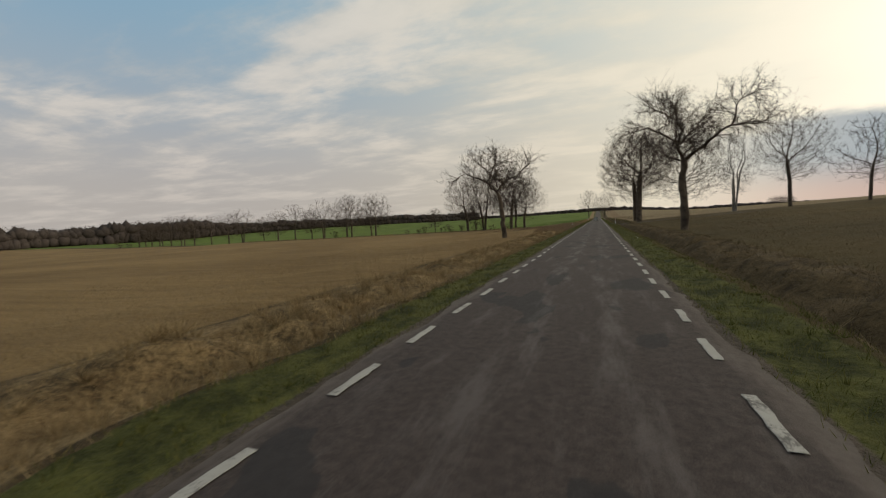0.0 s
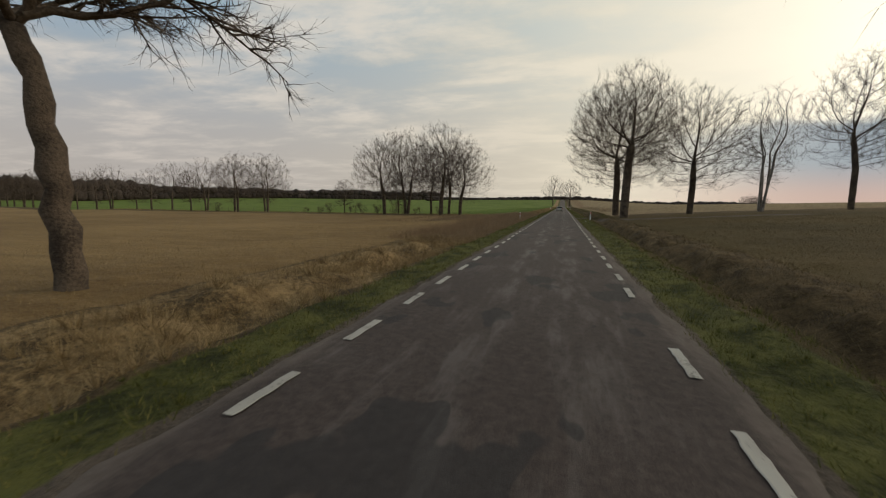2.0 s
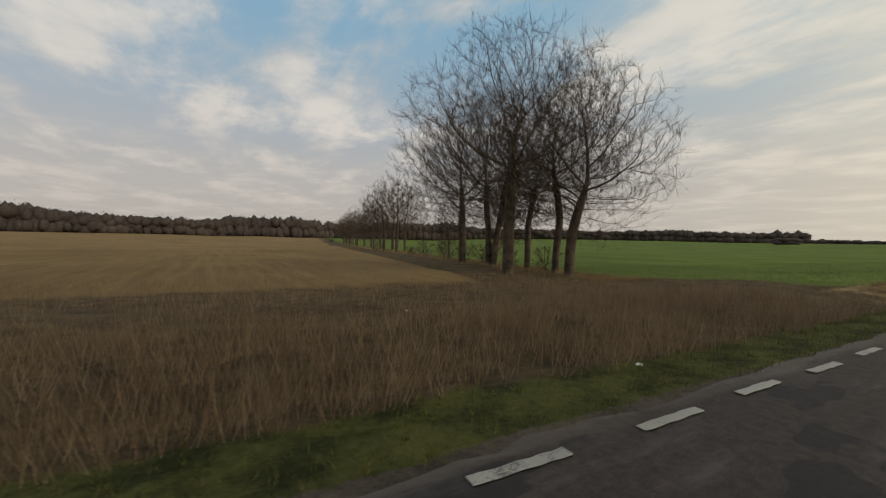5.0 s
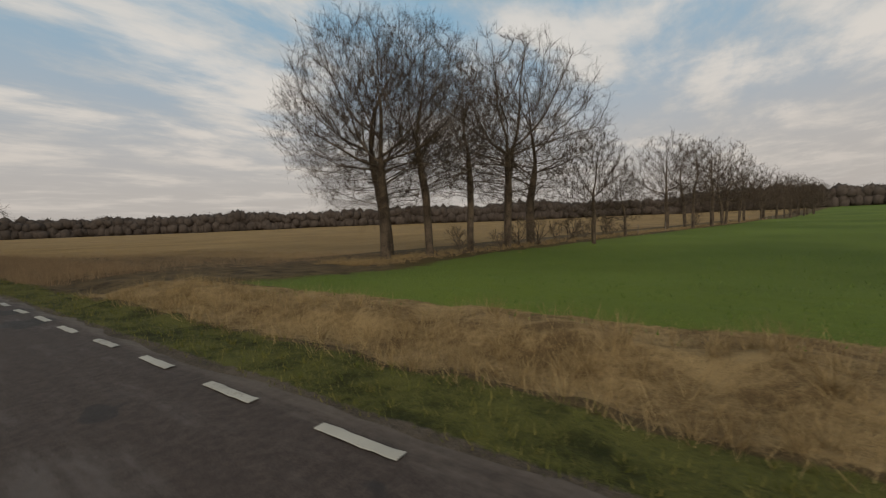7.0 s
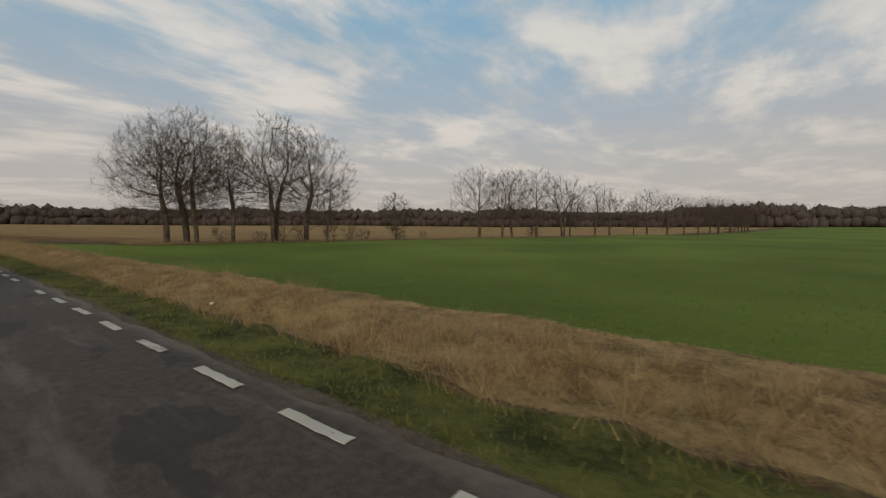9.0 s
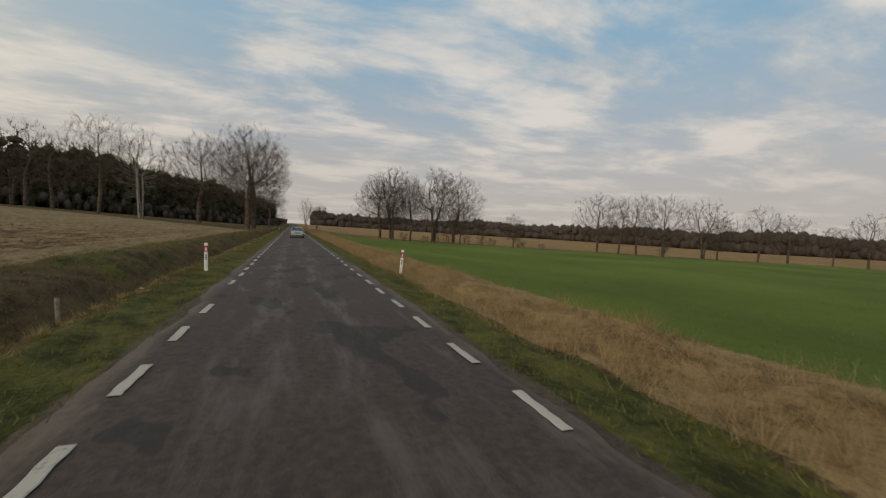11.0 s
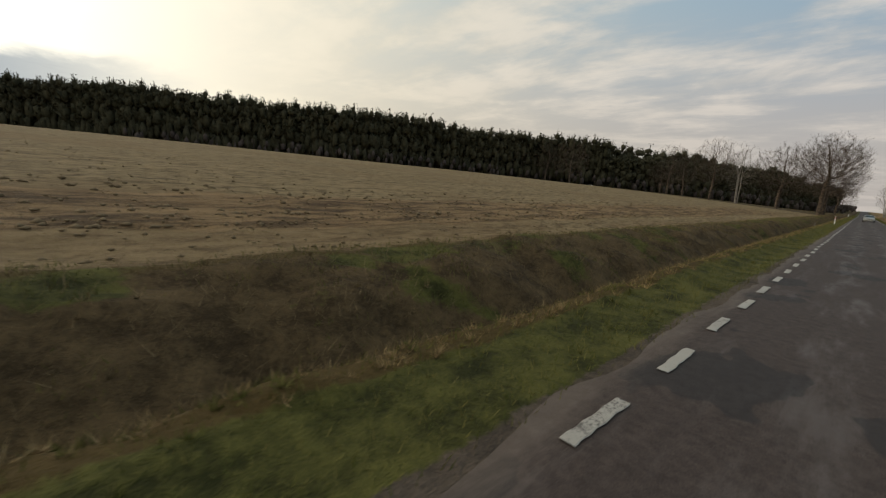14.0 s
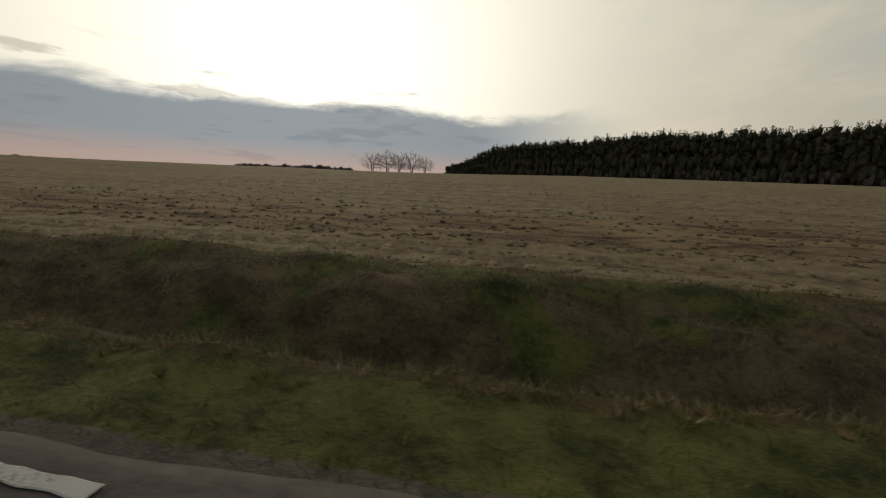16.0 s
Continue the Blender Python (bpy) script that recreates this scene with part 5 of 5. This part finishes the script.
        bar = [(s * 0.555, 0.26, 1.400), (s * 0.56, 0.17, 1.430), (s * 0.565, 0.02, 1.452), (s * 0.57, -0.5, 1.462), (s * 0.57, -1.1, 1.462), (s * 0.568, -1.7, 1.456), (s * 0.562, -2.02, 1.446), (s * 0.558, -2.10, 1.428), (s * 0.556, -2.12, 1.395)]
        smooth(part("bar", tube_bm(bar, [0.020, 0.022, 0.019, 0.015, 0.015, 0.015, 0.016, 0.019, 0.022], 10), M_RAIL, rail))
        for y in (-1.30, -2.10):
            bm = bmesh.new()
            box(bm, s * 0.565 - 0.016, s * 0.565 + 0.016, y - 0.032, y + 0.032, 1.385, 1.452)
            bmesh.ops.bevel(bm, geom=bm.edges[:], offset=0.010, segments=2)
            part("foot", bm, M_RAIL, rail)
        # lights, mirrors, handles, sills
        bm = bmesh.new()
        bmesh.ops.create_uvsphere(bm, u_segments=16, v_segments=10, radius=1.0)
        for q in bm.verts:
            q.co = Vector((s * 0.56 + q.co.x * 0.17, 2.19 + q.co.y * 0.08 - 0.10 * abs(q.co.x) * (1 if q.co.x * s > 0 else 0.1), 0.655 + q.co.z * 0.075))
        smooth(part("headlight", bm, M_LENS, car, "clear headlight"))
        bm = bmesh.new()
        box(bm, s * 0.72 - 0.075, s * 0.72 + 0.075, -2.425, -2.30, 0.66, 0.93)
        bmesh.ops.bevel(bm, geom=bm.edges[:], offset=0.02, segments=3)
        part("tail_light", bm, M_LAMP, car, "red tail light")
        bm = bmesh.new()
        bmesh.ops.create_uvsphere(bm, u_segments=14, v_segments=8, radius=1.0)
        for q in bm.verts:
            q.co = Vector((s * 0.95 + q.co.x * 0.10, 0.80 + q.co.y * 0.06 if q.co.y > 0 else 0.80 + q.co.y * 0.02, 1.02 + q.co.z * 0.065))
        smooth(part("door_mirror", bm, M_PAINT, car))
        for y in (-0.05, -0.98):
            bm = bmesh.new()
            box(bm, s * 0.868 - 0.012, s * 0.868 + 0.012, y - 0.09, y + 0.09, 0.80, 0.835)
            bmesh.ops.bevel(bm, geom=bm.edges[:], offset=0.008, segments=2)
            part("door_handle", bm, M_RUBBER, car)
        bm = bmesh.new()
        box(bm, s * 0.866 - 0.012, s * 0.866 + 0.012, -1.0, 0.95, 0.48, 0.55)
        bmesh.ops.bevel(bm, geom=bm.edges[:], offset=0.008, segments=2)
        part("side_moulding", bm, M_RUBBER, car)
        for y in (1.42, -1.28):
            bm = sheet(lambda u, v, y=y: (s * (0.862 + 0.004), y + (0.315 + 0.03 * v) * math.cos(math.pi * u), 0.30 + (0.315 + 0.03 * v) * math.sin(math.pi * u)), 20, 1, 0.01)
            part("wheel_arch", bm, M_RUBBER, car)
            wheel("wheel", car, s * 0.80, y)
    # black cowl with wipers
    cowl = lambda u, v: ((2 * u - 1) * (0.76 - 0.03 * v), 1.10 + 0.15 * v - 0.06 * (2 * u - 1) ** 2, 0.972 + 0.002 * v - 0.006 * (2 * u - 1) ** 2)
    part("cowl", sheet(cowl, 16, 3, 0.01), M_RUBBER, car, "black plastic cowl")
    for x0, x1 in ((-0.62, 0.02), (-0.02, 0.60)):
        smooth(part("wiper", tube_bm([(x0, 1.17, 0.995), ((x0 + x1) / 2, 1.12, 1.015), (x1, 1.11, 1.012)], 0.010, 6), M_RUBBER, car))
    # sunroof: dark pane in a raised frame
    def ring(u, v):
        a = 2 * math.pi * u
        c, q = math.cos(a), math.sin(a)
        e = lambda t: math.copysign(abs(t) ** 0.38, t)
        k = 1.0 - 0.09 * v
        x, y = 0.435 * k * e(c), -0.18 + 0.26 * (k - 0.05 * v) * e(q)
        return (x, y, 1.437 - 0.030 * (x / 0.625) ** 2 + 0.016 * math.sin(math.pi * (0.15 + 0.85 * v)))
    smooth(part("sunroof_frame", sheet(ring, 72, 4, 0.004), M_RUBBER, car, "black rubber sunroof frame"))

    def tilt(u, v):
        x, y = 0.40 * (2 * u - 1), -0.40 + 0.44 * v
        return (x, y, 1.4435 - 0.030 * (x / 0.625) ** 2)
    part("sunroof_pane", sheet(tilt, 10, 6, 0.004), material("dark_glass", two_tone((0.012, 0.013, 0.014), (0.02, 0.02, 0.022), 3.0), 0.08, spec=0.35), car, "dark tinted sunroof pane")
    # aerial
    aerial = new("aerial")
    aerial.parent = car
    foot = [(-0.10, -2.02, 1.385), (-0.10, -2.02, 1.405), (-0.10, -2.03, 1.435), (-0.10, -2.045, 1.455)]
    smooth(part("base", tube_bm(foot, [0.046, 0.040, 0.020, 0.012], 12), M_RUBBER, aerial))
    smooth(part("rod", tube_bm([(-0.10, -2.045, 1.45), (-0.10, -2.075, 1.545)], [0.010, 0.007], 8), M_CHROME, aerial, "bright aerial rod"))
    smooth(part("tip", tube_bm([(-0.10, -2.075, 1.545), (-0.10, -2.087, 1.585)], 0.006, 8), M_RUBBER, aerial))
    smooth(part("cap", tube_bm([(-0.10, -2.087, 1.585), (-0.10, -2.10, 1.625)], 0.0075, 8), M_WHITE, aerial))
    # grille, bumpers, plates without characters
    for k in range(5):
        bm = bmesh.new()
        box(bm, -0.34, 0.34, 2.27, 2.302, 0.60 + 0.028 * k, 0.616 + 0.028 * k)
        part("grille_bar", bm, M_RUBBER, car)
    for y, label in ((2.29, "front"), (-2.40, "rear")):
        sgn = 1 if y > 0 else -1
        bumper = lambda u, v: ((2 * u - 1) * 0.80, y + sgn * (0.06 - 0.13 * (2 * u - 1) ** 4), 0.30 + 0.20 * v)
        smooth(part("bumper", sheet(bumper, 20, 4, 0.03), M_PAINT, car))
        bm = bmesh.new()
        box(bm, -0.26, 0.26, y + sgn * 0.075 - 0.008, y + sgn * 0.075 + 0.008, 0.37, 0.48)
        plate = part("number_plate", bm, M_WHITE, car, "white plate with a plain dark bar")
        bm = bmesh.new()
        box(bm, -0.19, 0.19, y + sgn * 0.086 - 0.003, y + sgn * 0.086 + 0.003, 0.395, 0.455)
        part("plate_bar", bm, M_BLACK, plate)
    # dashboard and seats behind the glass
    bm = bmesh.new()
    box(bm, -0.70, 0.70, 0.72, 1.10, 0.70, 0.955)
    bmesh.ops.bevel(bm, geom=bm.edges[:], offset=0.05, segments=3)
    part("dashboard", bm, M_SEAT, car)
    for x in (-0.36, 0.36):
        for y in (-0.15, -1.05):
            bm = bmesh.new()
            box(bm, x - 0.24, x + 0.24, y - 0.08, y + 0.08, 0.5, 1.08)
            box(bm, x - 0.12, x + 0.12, y - 0.05, y + 0.05, 1.10, 1.25)
            bmesh.ops.bevel(bm, geom=bm.edges[:], offset=0.035, segments=3)
            part("seat", bm, M_SEAT, car)
    return tagged(car, "silver estate car with black roof rails on the road", "car")


car = make_car()
car.matrix_basis = pose(-0.56, 160.71, 0.0)
